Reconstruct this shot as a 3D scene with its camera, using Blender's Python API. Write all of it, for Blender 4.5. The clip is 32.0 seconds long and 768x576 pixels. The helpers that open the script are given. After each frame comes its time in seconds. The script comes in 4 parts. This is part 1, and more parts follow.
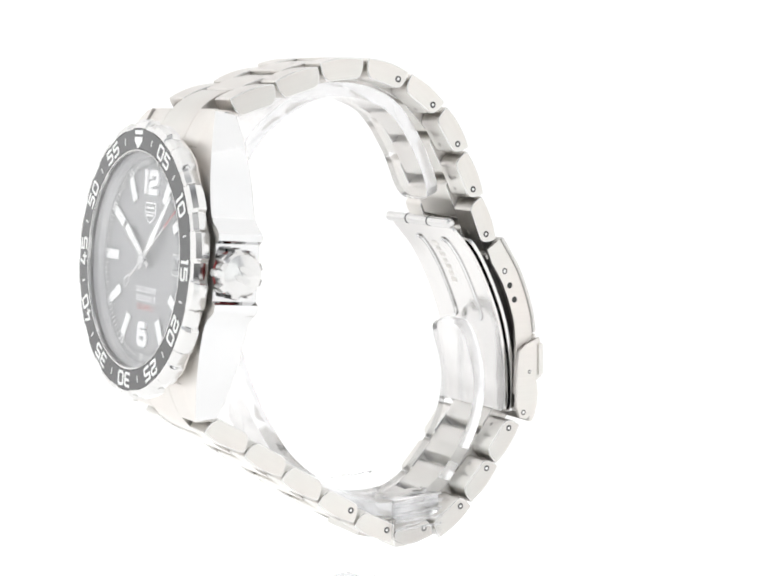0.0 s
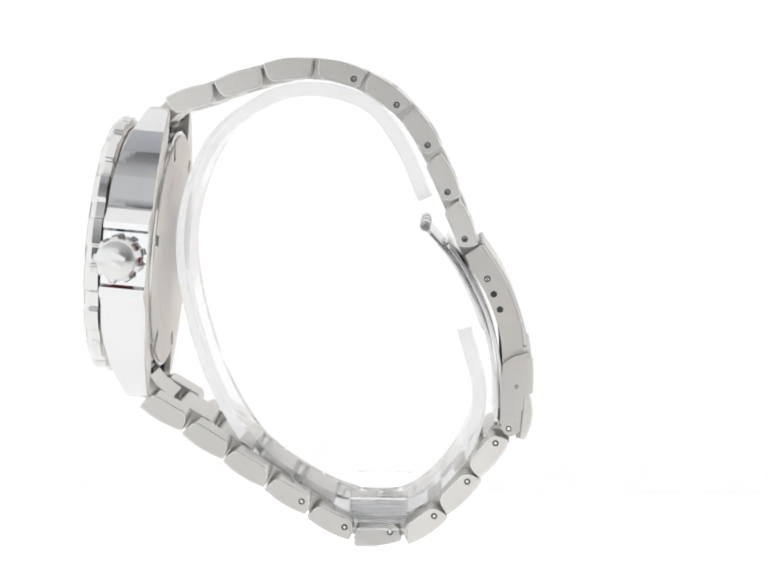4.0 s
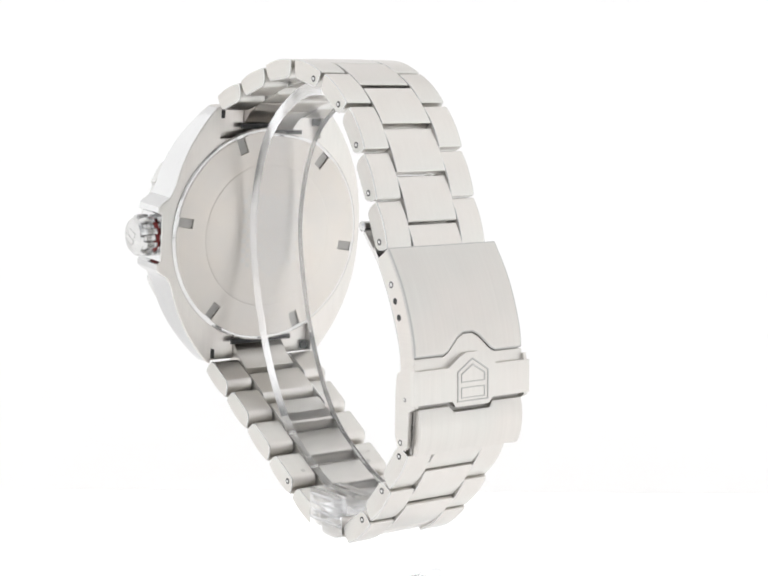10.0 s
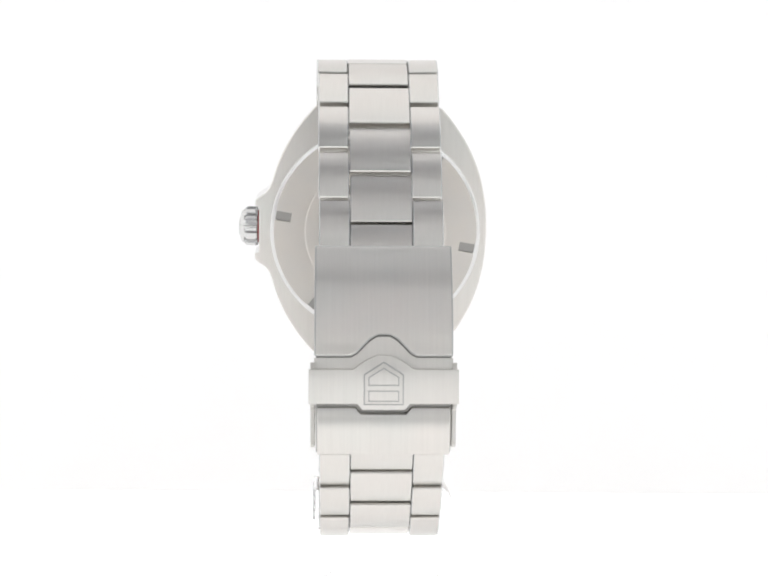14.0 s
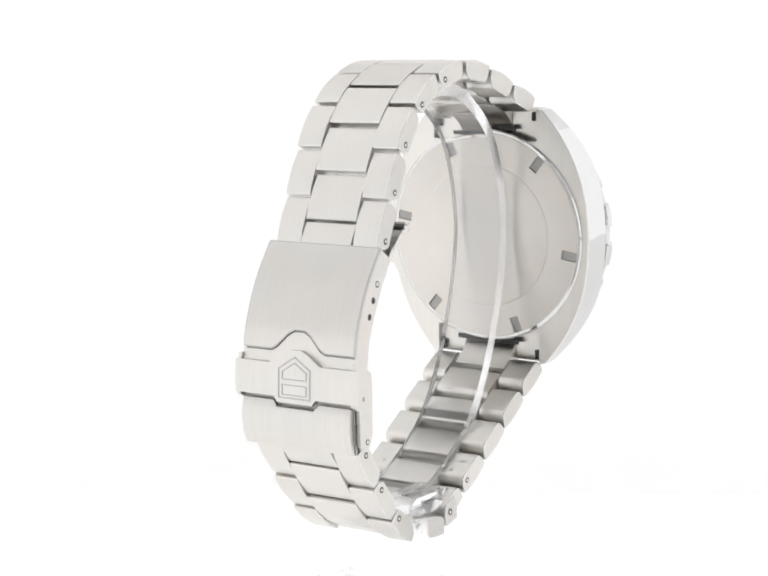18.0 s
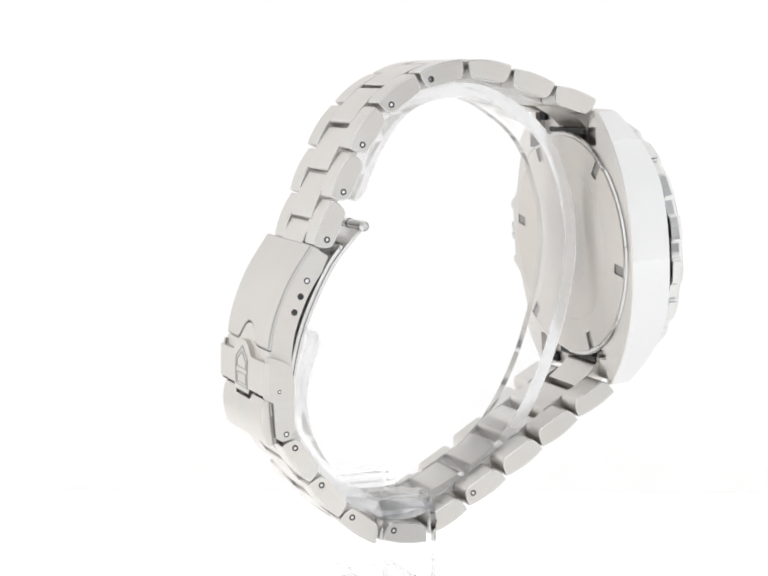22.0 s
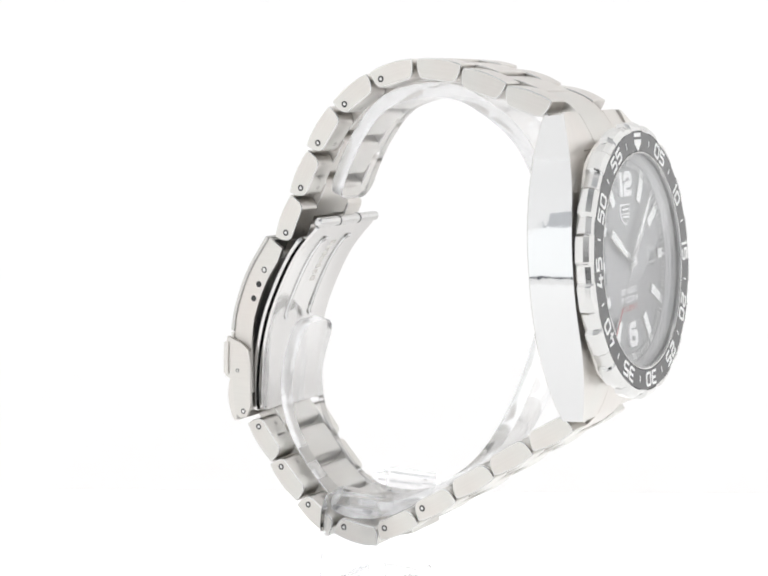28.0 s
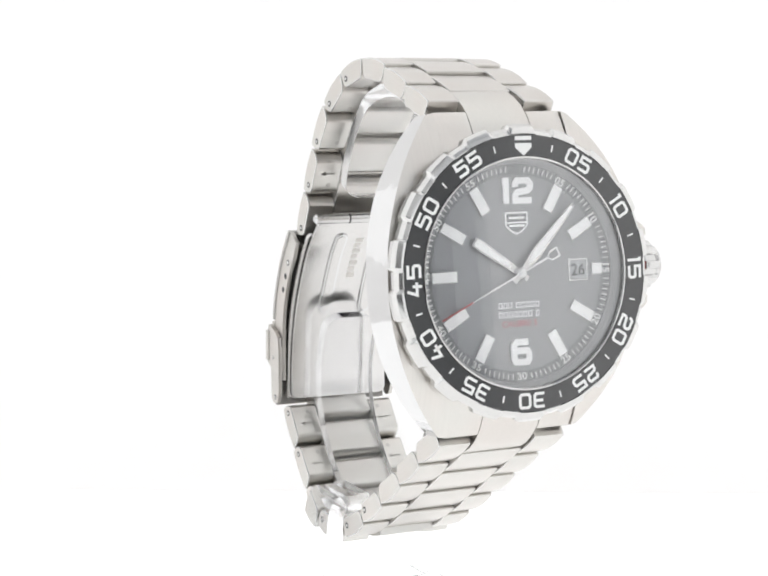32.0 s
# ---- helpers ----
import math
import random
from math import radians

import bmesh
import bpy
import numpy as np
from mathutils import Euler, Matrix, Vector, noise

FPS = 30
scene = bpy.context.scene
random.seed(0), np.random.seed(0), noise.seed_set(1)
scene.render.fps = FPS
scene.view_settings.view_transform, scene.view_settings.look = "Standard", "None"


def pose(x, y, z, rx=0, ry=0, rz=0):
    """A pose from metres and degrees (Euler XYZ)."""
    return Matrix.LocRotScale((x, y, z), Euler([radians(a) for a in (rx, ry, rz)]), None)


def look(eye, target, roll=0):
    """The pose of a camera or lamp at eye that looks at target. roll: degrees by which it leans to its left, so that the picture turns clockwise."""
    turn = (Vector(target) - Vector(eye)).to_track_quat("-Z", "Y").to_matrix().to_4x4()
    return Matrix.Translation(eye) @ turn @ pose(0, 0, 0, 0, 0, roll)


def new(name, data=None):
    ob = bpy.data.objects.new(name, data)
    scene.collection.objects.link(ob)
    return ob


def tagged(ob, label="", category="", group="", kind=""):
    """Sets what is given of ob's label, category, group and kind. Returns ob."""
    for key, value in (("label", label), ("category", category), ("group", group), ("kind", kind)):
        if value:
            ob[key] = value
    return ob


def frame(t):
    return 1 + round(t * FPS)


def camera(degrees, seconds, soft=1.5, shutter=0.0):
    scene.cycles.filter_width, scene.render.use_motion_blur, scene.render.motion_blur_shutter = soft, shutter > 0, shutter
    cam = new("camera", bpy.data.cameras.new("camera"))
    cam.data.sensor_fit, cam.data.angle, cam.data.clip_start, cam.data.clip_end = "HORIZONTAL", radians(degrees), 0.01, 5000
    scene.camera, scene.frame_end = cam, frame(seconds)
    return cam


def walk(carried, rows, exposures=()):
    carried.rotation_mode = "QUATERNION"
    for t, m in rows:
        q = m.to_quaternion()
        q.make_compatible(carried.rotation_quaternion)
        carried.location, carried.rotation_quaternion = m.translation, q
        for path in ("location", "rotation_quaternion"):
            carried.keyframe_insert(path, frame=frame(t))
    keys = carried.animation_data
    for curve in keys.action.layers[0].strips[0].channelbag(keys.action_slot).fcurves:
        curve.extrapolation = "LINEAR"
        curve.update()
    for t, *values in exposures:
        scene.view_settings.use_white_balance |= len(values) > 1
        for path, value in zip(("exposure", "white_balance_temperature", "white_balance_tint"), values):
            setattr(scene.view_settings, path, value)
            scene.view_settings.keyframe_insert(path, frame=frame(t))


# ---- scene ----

# ---------------------------------------------------------------- camera
MM = 0.001
cam = camera(25.39, 32.0, soft=2.0)
EYE = (0.0, -0.2835, 0.0872)
VIEW = look(EYE, (0.00015, 0.0, 0.0872 - 0.2835 * math.tan(radians(6.9236))), 0.355)
walk(cam, [(0.0, VIEW), (32.0, VIEW)], [(0.0, 0.18), (1.0, 0.11), (2.0, 0.05), (3.0, 0.0), (32.0, 0.0)])

TURN_SPEED = -8.6369
TURN_START = 14.1675


def turn_at(t):
    """Degrees by which the turntable stands at t seconds."""
    return TURN_SPEED * (t - TURN_START)


# ---------------------------------------------------------------- world and light
world = bpy.data.worlds.new("studio_dark")
scene.world = world
world.use_nodes = True
world.node_tree.nodes["Background"].inputs[0].default_value = (0.03, 0.038, 0.055, 1)
world.node_tree.nodes["Background"].inputs[1].default_value = 1.0
scene.view_settings.exposure = 0.0

PANEL_TOP = 0.70
FLOOR_GLOW = 0.82
PANEL_SIDE = 0.82
PANEL_FRONT = 0.90


# ---------------------------------------------------------------- materials
def node_mat(name):
    m = bpy.data.materials.new(name)
    m.use_nodes = True
    return m, m.node_tree.nodes, m.node_tree.links, m.node_tree.nodes["Principled BSDF"]


def plain(name, col, rough=0.5, metal=0.0, var=0.08, scale=900.0, bump=0.0):
    m, n, l, b = node_mat(name)
    b.inputs["Metallic"].default_value = metal
    tc = n.new("ShaderNodeTexCoord")
    nz = n.new("ShaderNodeTexNoise")
    nz.inputs["Scale"].default_value = scale
    nz.inputs["Detail"].default_value = 4
    l.new(tc.outputs["Object"], nz.inputs["Vector"])
    mix = n.new("ShaderNodeMix")
    mix.data_type = "RGBA"
    mix.inputs[6].default_value = (*[c * (1 - var) for c in col], 1)
    mix.inputs[7].default_value = (*[min(1, c * (1 + var)) for c in col], 1)
    l.new(nz.outputs["Fac"], mix.inputs[0])
    l.new(mix.outputs[2], b.inputs["Base Color"])
    mr = n.new("ShaderNodeMapRange")
    mr.inputs["To Min"].default_value = rough * 0.85
    mr.inputs["To Max"].default_value = min(1, rough * 1.15)
    l.new(nz.outputs["Fac"], mr.inputs["Value"])
    l.new(mr.outputs["Result"], b.inputs["Roughness"])
    if bump:
        bp = n.new("ShaderNodeBump")
        bp.inputs["Strength"].default_value = bump
        bp.inputs["Distance"].default_value = 0.00005
        l.new(nz.outputs["Fac"], bp.inputs["Height"])
        l.new(bp.outputs["Normal"], b.inputs["Normal"])
    return m


def brushed(name, col, rough, stretch, bump=0.25, streak=0.5, vary=0.13, lines=0.03, across=None, aniso=0.0):
    """Satin-brushed steel; stretch gives the grain's density along x, y, z per metre, across the axis over which it spreads light."""
    m, n, l, b = node_mat(name)
    b.inputs["Metallic"].default_value = 1.0
    tc = n.new("ShaderNodeTexCoord")
    mp = n.new("ShaderNodeMapping")
    mp.inputs["Scale"].default_value = stretch
    l.new(tc.outputs["Object"], mp.inputs["Vector"])
    nz = n.new("ShaderNodeTexNoise")
    nz.inputs["Scale"].default_value = 1.0
    nz.inputs["Detail"].default_value = 5
    nz.inputs["Roughness"].default_value = 0.65
    l.new(mp.outputs["Vector"], nz.inputs["Vector"])
    big = n.new("ShaderNodeTexNoise")
    big.inputs["Scale"].default_value = 140
    big.inputs["Detail"].default_value = 3
    l.new(tc.outputs["Object"], big.inputs["Vector"])
    info = n.new("ShaderNodeObjectInfo")
    add = n.new("ShaderNodeMath")
    add.operation = "MULTIPLY_ADD"
    add.inputs[1].default_value = 0.35
    l.new(info.outputs["Random"], add.inputs[0])
    grain = n.new("ShaderNodeMix")
    grain.inputs[0].default_value = streak
    l.new(big.outputs["Fac"], grain.inputs[2])
    l.new(nz.outputs["Fac"], grain.inputs[3])
    l.new(grain.outputs[0], add.inputs[2])
    mix = n.new("ShaderNodeMix")
    mix.data_type = "RGBA"
    mix.inputs[6].default_value = (*[c * (0.97 - 0.07 * streak) for c in col], 1)
    mix.inputs[7].default_value = (*[min(1, c * (1.03 + 0.06 * streak)) for c in col], 1)
    l.new(add.outputs[0], mix.inputs[0])
    # faint warm and cool blotches, painted in for coloured reflections
    blot = n.new("ShaderNodeTexNoise")
    blot.inputs["Scale"].default_value = 80
    blot.inputs["Detail"].default_value = 2
    l.new(tc.outputs["Object"], blot.inputs["Vector"])
    cast = n.new("ShaderNodeMix")
    cast.data_type = "RGBA"
    cast.inputs[6].default_value = (1.05, 0.988, 0.97, 1)
    cast.inputs[7].default_value = (0.95, 0.997, 0.99, 1)
    l.new(blot.outputs["Fac"], cast.inputs[0])
    tint = n.new("ShaderNodeMix")
    tint.data_type, tint.blend_type = "RGBA", "MULTIPLY"
    tint.inputs[0].default_value = 1.0
    l.new(mix.outputs[2], tint.inputs[6])
    l.new(cast.outputs[2], tint.inputs[7])
    # hairlines
    hair = n.new("ShaderNodeMapRange")
    hair.inputs["From Min"].default_value = 0.32
    hair.inputs["From Max"].default_value = 0.68
    hair.inputs["To Min"].default_value = 1 - lines
    hair.inputs["To Max"].default_value = 1 + lines
    l.new(nz.outputs["Fac"], hair.inputs["Value"])
    fine = n.new("ShaderNodeVectorMath")
    fine.operation = "SCALE"
    l.new(tint.outputs[2], fine.inputs[0])
    l.new(hair.outputs["Result"], fine.inputs["Scale"])
    l.new(fine.outputs["Vector"], b.inputs["Base Color"])
    if across:
        axis = n.new("ShaderNodeVectorTransform")
        axis.vector_type, axis.convert_from, axis.convert_to = "VECTOR", "OBJECT", "WORLD"
        axis.inputs[0].default_value = across
        l.new(axis.outputs[0], b.inputs["Tangent"])
        b.inputs["Anisotropic"].default_value = aniso
    mr = n.new("ShaderNodeMapRange")
    mr.inputs["From Min"].default_value = 0.3
    mr.inputs["From Max"].default_value = 0.7
    mr.inputs["To Min"].default_value = rough * (1 - vary)
    mr.inputs["To Max"].default_value = rough * (1 + vary)
    l.new(nz.outputs["Fac"], mr.inputs["Value"])
    l.new(mr.outputs["Result"], b.inputs["Roughness"])
    bp = n.new("ShaderNodeBump")
    bp.inputs["Strength"].default_value = bump
    bp.inputs["Distance"].default_value = 0.00004
    l.new(nz.outputs["Fac"], bp.inputs["Height"])
    l.new(bp.outputs["Normal"], b.inputs["Normal"])
    return m


def clear(name, ior, rough=0.0, col=(1, 1, 1)):
    m, n, l, b = node_mat(name)
    b.inputs["Base Color"].default_value = (*col, 1)
    b.inputs["Transmission Weight"].default_value = 1.0
    b.inputs["IOR"].default_value = ior
    b.inputs["Roughness"].default_value = rough
    return m


def thin_crystal(name, straight_on):
    """A polished clear pane: light goes straight through, and the gloss grows towards grazing views."""
    m, n, l, b = node_mat(name)
    n.remove(b)
    see = n.new("ShaderNodeBsdfTransparent")
    shine = n.new("ShaderNodeBsdfGlossy")
    shine.inputs["Roughness"].default_value = 0.0
    lw = n.new("ShaderNodeLayerWeight")
    power = n.new("ShaderNodeMath")
    power.operation = "POWER"
    power.inputs[1].default_value = 5.0
    l.new(lw.outputs["Facing"], power.inputs[0])
    gloss = n.new("ShaderNodeMath")
    gloss.operation = "MULTIPLY_ADD"
    gloss.inputs[1].default_value = 1 - straight_on
    gloss.inputs[2].default_value = straight_on
    l.new(power.outputs[0], gloss.inputs[0])
    mix = n.new("ShaderNodeMixShader")
    l.new(gloss.outputs[0], mix.inputs[0])
    l.new(see.outputs[0], mix.inputs[1])
    l.new(shine.outputs[0], mix.inputs[2])
    l.new(mix.outputs[0], n["Material Output"].inputs["Surface"])
    return m


def sunray(name, col, metal=0.4, rough=0.38, aniso=0.35, mottle=0.0):
    m, n, l, b = node_mat(name)
    b.inputs["Metallic"].default_value = metal
    b.inputs["Anisotropic"].default_value = aniso
    tg = n.new("ShaderNodeTangent")
    tg.direction_type = "RADIAL"
    tg.axis = "Z"
    l.new(tg.outputs["Tangent"], b.inputs["Tangent"])
    tc = n.new("ShaderNodeTexCoord")
    nz = n.new("ShaderNodeTexNoise")
    nz.inputs["Scale"].default_value = 350
    l.new(tc.outputs["Object"], nz.inputs["Vector"])
    mr = n.new("ShaderNodeMapRange")
    # faint warm and cool mottling
    tone = n.new("ShaderNodeMix")
    tone.data_type = "RGBA"
    tone.inputs[6].default_value = (col[0] * (1 + mottle), col[1], col[2] * (1 - mottle), 1)
    tone.inputs[7].default_value = (*[c * (1 - mottle) for c in col], 1)
    blot = n.new("ShaderNodeTexNoise")
    blot.inputs["Scale"].default_value = 160
    blot.inputs["Detail"].default_value = 5
    l.new(tc.outputs["Object"], blot.inputs["Vector"])
    l.new(blot.outputs["Fac"], tone.inputs[0])
    l.new(tone.outputs[2], b.inputs["Base Color"])
    mr.inputs["To Min"].default_value = rough * 0.95
    mr.inputs["To Max"].default_value = rough * 1.1
    l.new(nz.outputs["Fac"], mr.inputs["Value"])
    l.new(mr.outputs["Result"], b.inputs["Roughness"])
    return m


def shade_graded(name, z0, z1, low, high):
    """Cloth with light fall-off painted in, from one tone at height z0 to another at z1."""
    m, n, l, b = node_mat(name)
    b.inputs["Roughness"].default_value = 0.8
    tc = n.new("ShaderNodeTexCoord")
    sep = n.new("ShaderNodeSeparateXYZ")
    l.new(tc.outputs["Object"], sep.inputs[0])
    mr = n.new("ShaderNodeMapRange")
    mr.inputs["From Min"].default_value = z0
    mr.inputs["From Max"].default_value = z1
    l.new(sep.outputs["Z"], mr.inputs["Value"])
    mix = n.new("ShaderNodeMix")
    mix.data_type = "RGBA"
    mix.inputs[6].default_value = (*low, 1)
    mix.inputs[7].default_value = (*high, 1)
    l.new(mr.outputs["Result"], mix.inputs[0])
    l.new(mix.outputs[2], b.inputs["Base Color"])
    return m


def glow(name, strength, col=(1, 1, 1)):
    m, n, l, b = node_mat(name)
    b.inputs["Base Color"].default_value = (0.45, 0.45, 0.45, 1)
    b.inputs["Roughness"].default_value = 0.9
    b.inputs["Emission Color"].default_value = (*col, 1)
    b.inputs["Emission Strength"].default_value = strength
    return m


STEEL = (0.628, 0.612, 0.59)
M_LINK = brushed("brushed_steel_links", STEEL, 0.30, (4200, 60, 4200), 0.0, 0.15, 0.04, 0.018, (1, 0.05, 0.07), 0.7)
M_CASE = brushed("brushed_steel_case", STEEL, 0.34, (2600, 120, 120), 0.03, 0.35, 0.13, 0.02)
M_CLASP = brushed("brushed_steel_clasp", STEEL, 0.34, (3400, 60, 60), 0.05, 0.45, 0.06, 0.016, (1, 0.05, 0.07), 0.9)
M_BACK = sunray("satin_steel_caseback", STEEL, 1.0, 0.42, 0.6, 0.055)
M_FLAT = brushed("satin_link_side", STEEL, 0.40, (3000, 120, 4500), 0.03, 0.4, 0.06, 0.02, (0.05, 0.07, 1), 0.9)
M_ETCH = plain("etched_steel", (0.585, 0.57, 0.55), 0.6, 1.0, 0.04, 500)
M_CHEQ = plain("chequered_steel", (0.61, 0.595, 0.575), 0.46, 1.0, 0.12, 900)
M_POL = plain("polished_steel", (0.60, 0.595, 0.587), 0.08, 1.0, 0.02, 400)
# darker steel that paints in the shade along edges and raised lines
M_LINE_SHADE = plain("painted_shade_line", (0.44, 0.435, 0.425), 0.35, 1.0, 0.03, 500)
M_BEZEL = plain("polished_bezel_steel", (0.63, 0.625, 0.615), 0.16, 1.0, 0.02, 400)
M_SHARP = plain("mirror_steel", (0.66, 0.66, 0.66), 0.045, 1.0, 0.02, 130, 0.8)
# steel for recesses, with their shade put into its colour
M_RECESS = plain("recess_shade_steel", (0.36, 0.35, 0.335), 0.5, 0.9)
M_CROWN = plain("satin_crown_steel", (0.60, 0.595, 0.587), 0.2, 1.0, 0.03, 700)
M_REHAUT = plain("pale_satin_rehaut", (0.55, 0.55, 0.555), 0.35, 0.6, 0.04, 900)
M_DARK = plain("painted_gap_shade", (0.02, 0.02, 0.02), 0.6)
M_BLADE = plain("polished_blade_steel", (0.63, 0.62, 0.61), 0.17, 1.0, 0.03, 600)
M_INSERT = plain("dark_grey_bezel_insert", (0.036, 0.036, 0.037), 0.17, 0.0, 0.15, 1500)
M_INSERT.node_tree.nodes["Principled BSDF"].inputs["IOR"].default_value = 1.75
M_DIAL = sunray("grey_sunray_dial", (0.31, 0.314, 0.322))
M_FLANGE = plain("grey_flange", (0.22, 0.223, 0.228), 0.4, 0.2)
M_WHITE = plain("white_paint", (0.80, 0.80, 0.79), 0.45, 0.0, 0.02)
M_SILVER = plain("silver_print", (0.94, 0.94, 0.945), 0.35, 0.0, 0.03)
M_LUME = plain("white_luminous_paint", (0.95, 0.955, 0.95), 0.6, 0.0, 0.03)
M_RED = plain("red_paint", (0.42, 0.035, 0.035), 0.4)
M_RUBBER = plain("red_rubber", (0.27, 0.03, 0.028), 0.5)
M_DATE = plain("pale_date_disc", (0.45, 0.46, 0.47), 0.5)
M_INK = plain("dark_ink", (0.05, 0.05, 0.055), 0.5)
M_ACRYL = clear("clear_acrylic", 1.4, 0.0, (0.972, 0.973, 0.977))
M_BLOCK = clear("moulded_acrylic", 1.13, 0.2, (0.972, 0.973, 0.976))
M_FOOT = clear("clear_acrylic_foot", 1.12, 0.05, (0.90, 0.903, 0.908))
M_EDGE = clear("frosted_acrylic_edge", 1.15, 0.25, (0.965, 0.965, 0.97))
M_EDGE.node_tree.nodes["Principled BSDF"].inputs["Transmission Weight"].default_value = 0.78
M_GLASS = thin_crystal("sapphire_crystal", 0.1)
M_SWEEP = plain("white_backdrop", (0.955, 0.945, 0.94), 0.8, 0.0, 0.006, 30)
M_SMUDGE = plain("grey_dust", (0.87, 0.87, 0.876), 0.85, 0.0, 0.02, 800)
M_PTOP = glow("lit_top_diffuser", PANEL_TOP)
# glow added to the floor to brighten the undersides of the links
M_FLOOR = glow("floor_with_added_glow", FLOOR_GLOW)
M_FLOOR.node_tree.nodes["Principled BSDF"].inputs["Base Color"].default_value = (0.5, 0.5, 0.5, 1)
M_PSIDE = glow("lit_side_diffuser", PANEL_SIDE)
M_PFRONT = glow("lit_front_diffuser", PANEL_FRONT, (0.95, 0.985, 1.0))
# these painted tones stand in for uneven light on the tent front
M_DARK_CARD = shade_graded("painted_shade_card", 0.036, 0.14, (0.025, 0.026, 0.028), (0.42, 0.422, 0.425))
M_UPPER = shade_graded("painted_shade_cloth", 0.28, 0.44, (0.64, 0.645, 0.655), (0.22, 0.225, 0.235))
M_UPSIDE = plain("pale_upper_cloth", (0.62, 0.635, 0.66), 0.8, 0.0, 0.05, 12)
M_ROOM = plain("dark_grey_room", (0.03, 0.03, 0.032), 0.8, 0.0, 0.1, 5)


# ---------------------------------------------------------------- mesh helpers (millimetres)
def mesh_of(name, bm, mat, angle=35):
    bmesh.ops.recalc_face_normals(bm, faces=bm.faces)
    bm.transform(Matrix.Scale(MM, 4))
    me = bpy.data.meshes.new(name)
    bm.to_mesh(me)
    bm.free()
    me.materials.append(mat)
    if any(p.material_index for p in me.polygons):
        # steel rims carry the seam's shade as a darker colour
        me.materials.append(M_EDGE if mat == M_ACRYL else M_LINE_SHADE)
    even_normals(me, angle)
    return me


def even_normals(me, angle):
    """Smooth shading in which large faces stay flat: normals weighted by area within an angle."""
    me.shade_smooth()
    n = [p.normal.copy() for p in me.polygons]
    a = [p.area for p in me.polygons]
    around = [[] for _ in me.vertices]
    for p in me.polygons:
        for v in p.vertices:
            around[v].append(p.index)
    lim = math.cos(radians(angle))
    out = [None] * len(me.loops)
    for p in me.polygons:
        for k in p.loop_indices:
            t = Vector((0, 0, 0))
            for q in around[me.loops[k].vertex_index]:
                if n[q].dot(n[p.index]) > lim:
                    t += n[q] * a[q]
            out[k] = t.normalized() if t.length > 0 else n[p.index]
    me.normals_split_custom_set(out)


def mm_pose(m):
    """The pose m with its place turned from millimetres into metres."""
    r = m.copy()
    r.translation = m.translation * MM
    return r


def place(name, me, parent, m=None, label=""):
    ob = new(name, me)
    ob.parent = parent
    if m is not None:
        ob.matrix_basis = mm_pose(m)
    if label:
        tagged(ob, label)
    return ob


def part(name, bm, mat, parent, label="", m=None, angle=35):
    return place(name, mesh_of(name, bm, mat, angle), parent, m, label)


def soften(bm, offset, seg=2, min_angle=35):
    es = [e for e in bm.edges if len(e.link_faces) == 2 and e.calc_face_angle(0) > radians(min_angle)]
    bmesh.ops.bevel(bm, geom=es, offset=offset, segments=seg, profile=0.6, affect="EDGES", clamp_overlap=True)
    return bm


def sheet(outline, cuts=()):
    """A flat polygon in x, y, cut along lines (axis, value)."""
    bm = bmesh.new()
    for one in (outline if isinstance(outline[0], list) else [outline]):
        bm.faces.new([bm.verts.new((x, y, 0)) for x, y in one])
    bmesh.ops.remove_doubles(bm, verts=bm.verts[:], dist=1e-4)
    for ax, val in cuts:
        co, no = [0, 0, 0], [0, 0, 0]
        co[ax], no[ax] = val, 1
        bmesh.ops.bisect_plane(bm, geom=bm.verts[:] + bm.edges[:] + bm.faces[:], dist=1e-5, plane_co=co, plane_no=no)
    return bm


def slab(outline, low, high, cuts=(), edge=0.0, seg=2):
    """A polygon given thickness from low to high (numbers or functions of x, y)."""
    bm = sheet(outline, cuts)
    ext = bmesh.ops.extrude_face_region(bm, geom=bm.faces[:])
    top = {v for v in ext["geom"] if isinstance(v, bmesh.types.BMVert)}
    for v in bm.verts:
        f = high if v in top else low
        v.co.z = f(v.co.x, v.co.y) if callable(f) else f
    bmesh.ops.recalc_face_normals(bm, faces=bm.faces)
    if edge:
        soften(bm, edge, seg)
    return bm


def ring(profile, steps=96, wave=None):
    """A closed profile of (radius, height) turned round z; wave(angle, radius, height) may change the radius."""
    bm = bmesh.new()
    rows = []
    for i in range(steps):
        a = 2 * math.pi * i / steps
        row = []
        for r, h in profile:
            q = wave(a, r, h) if wave else r
            row.append(bm.verts.new((q * math.cos(a), q * math.sin(a), h)))
        rows.append(row)
    k = len(profile)
    for i in range(steps):
        p, q = rows[i], rows[(i + 1) % steps]
        for j in range(k):
            bm.faces.new((p[j], q[j], q[(j + 1) % k], p[(j + 1) % k]))
    return bm


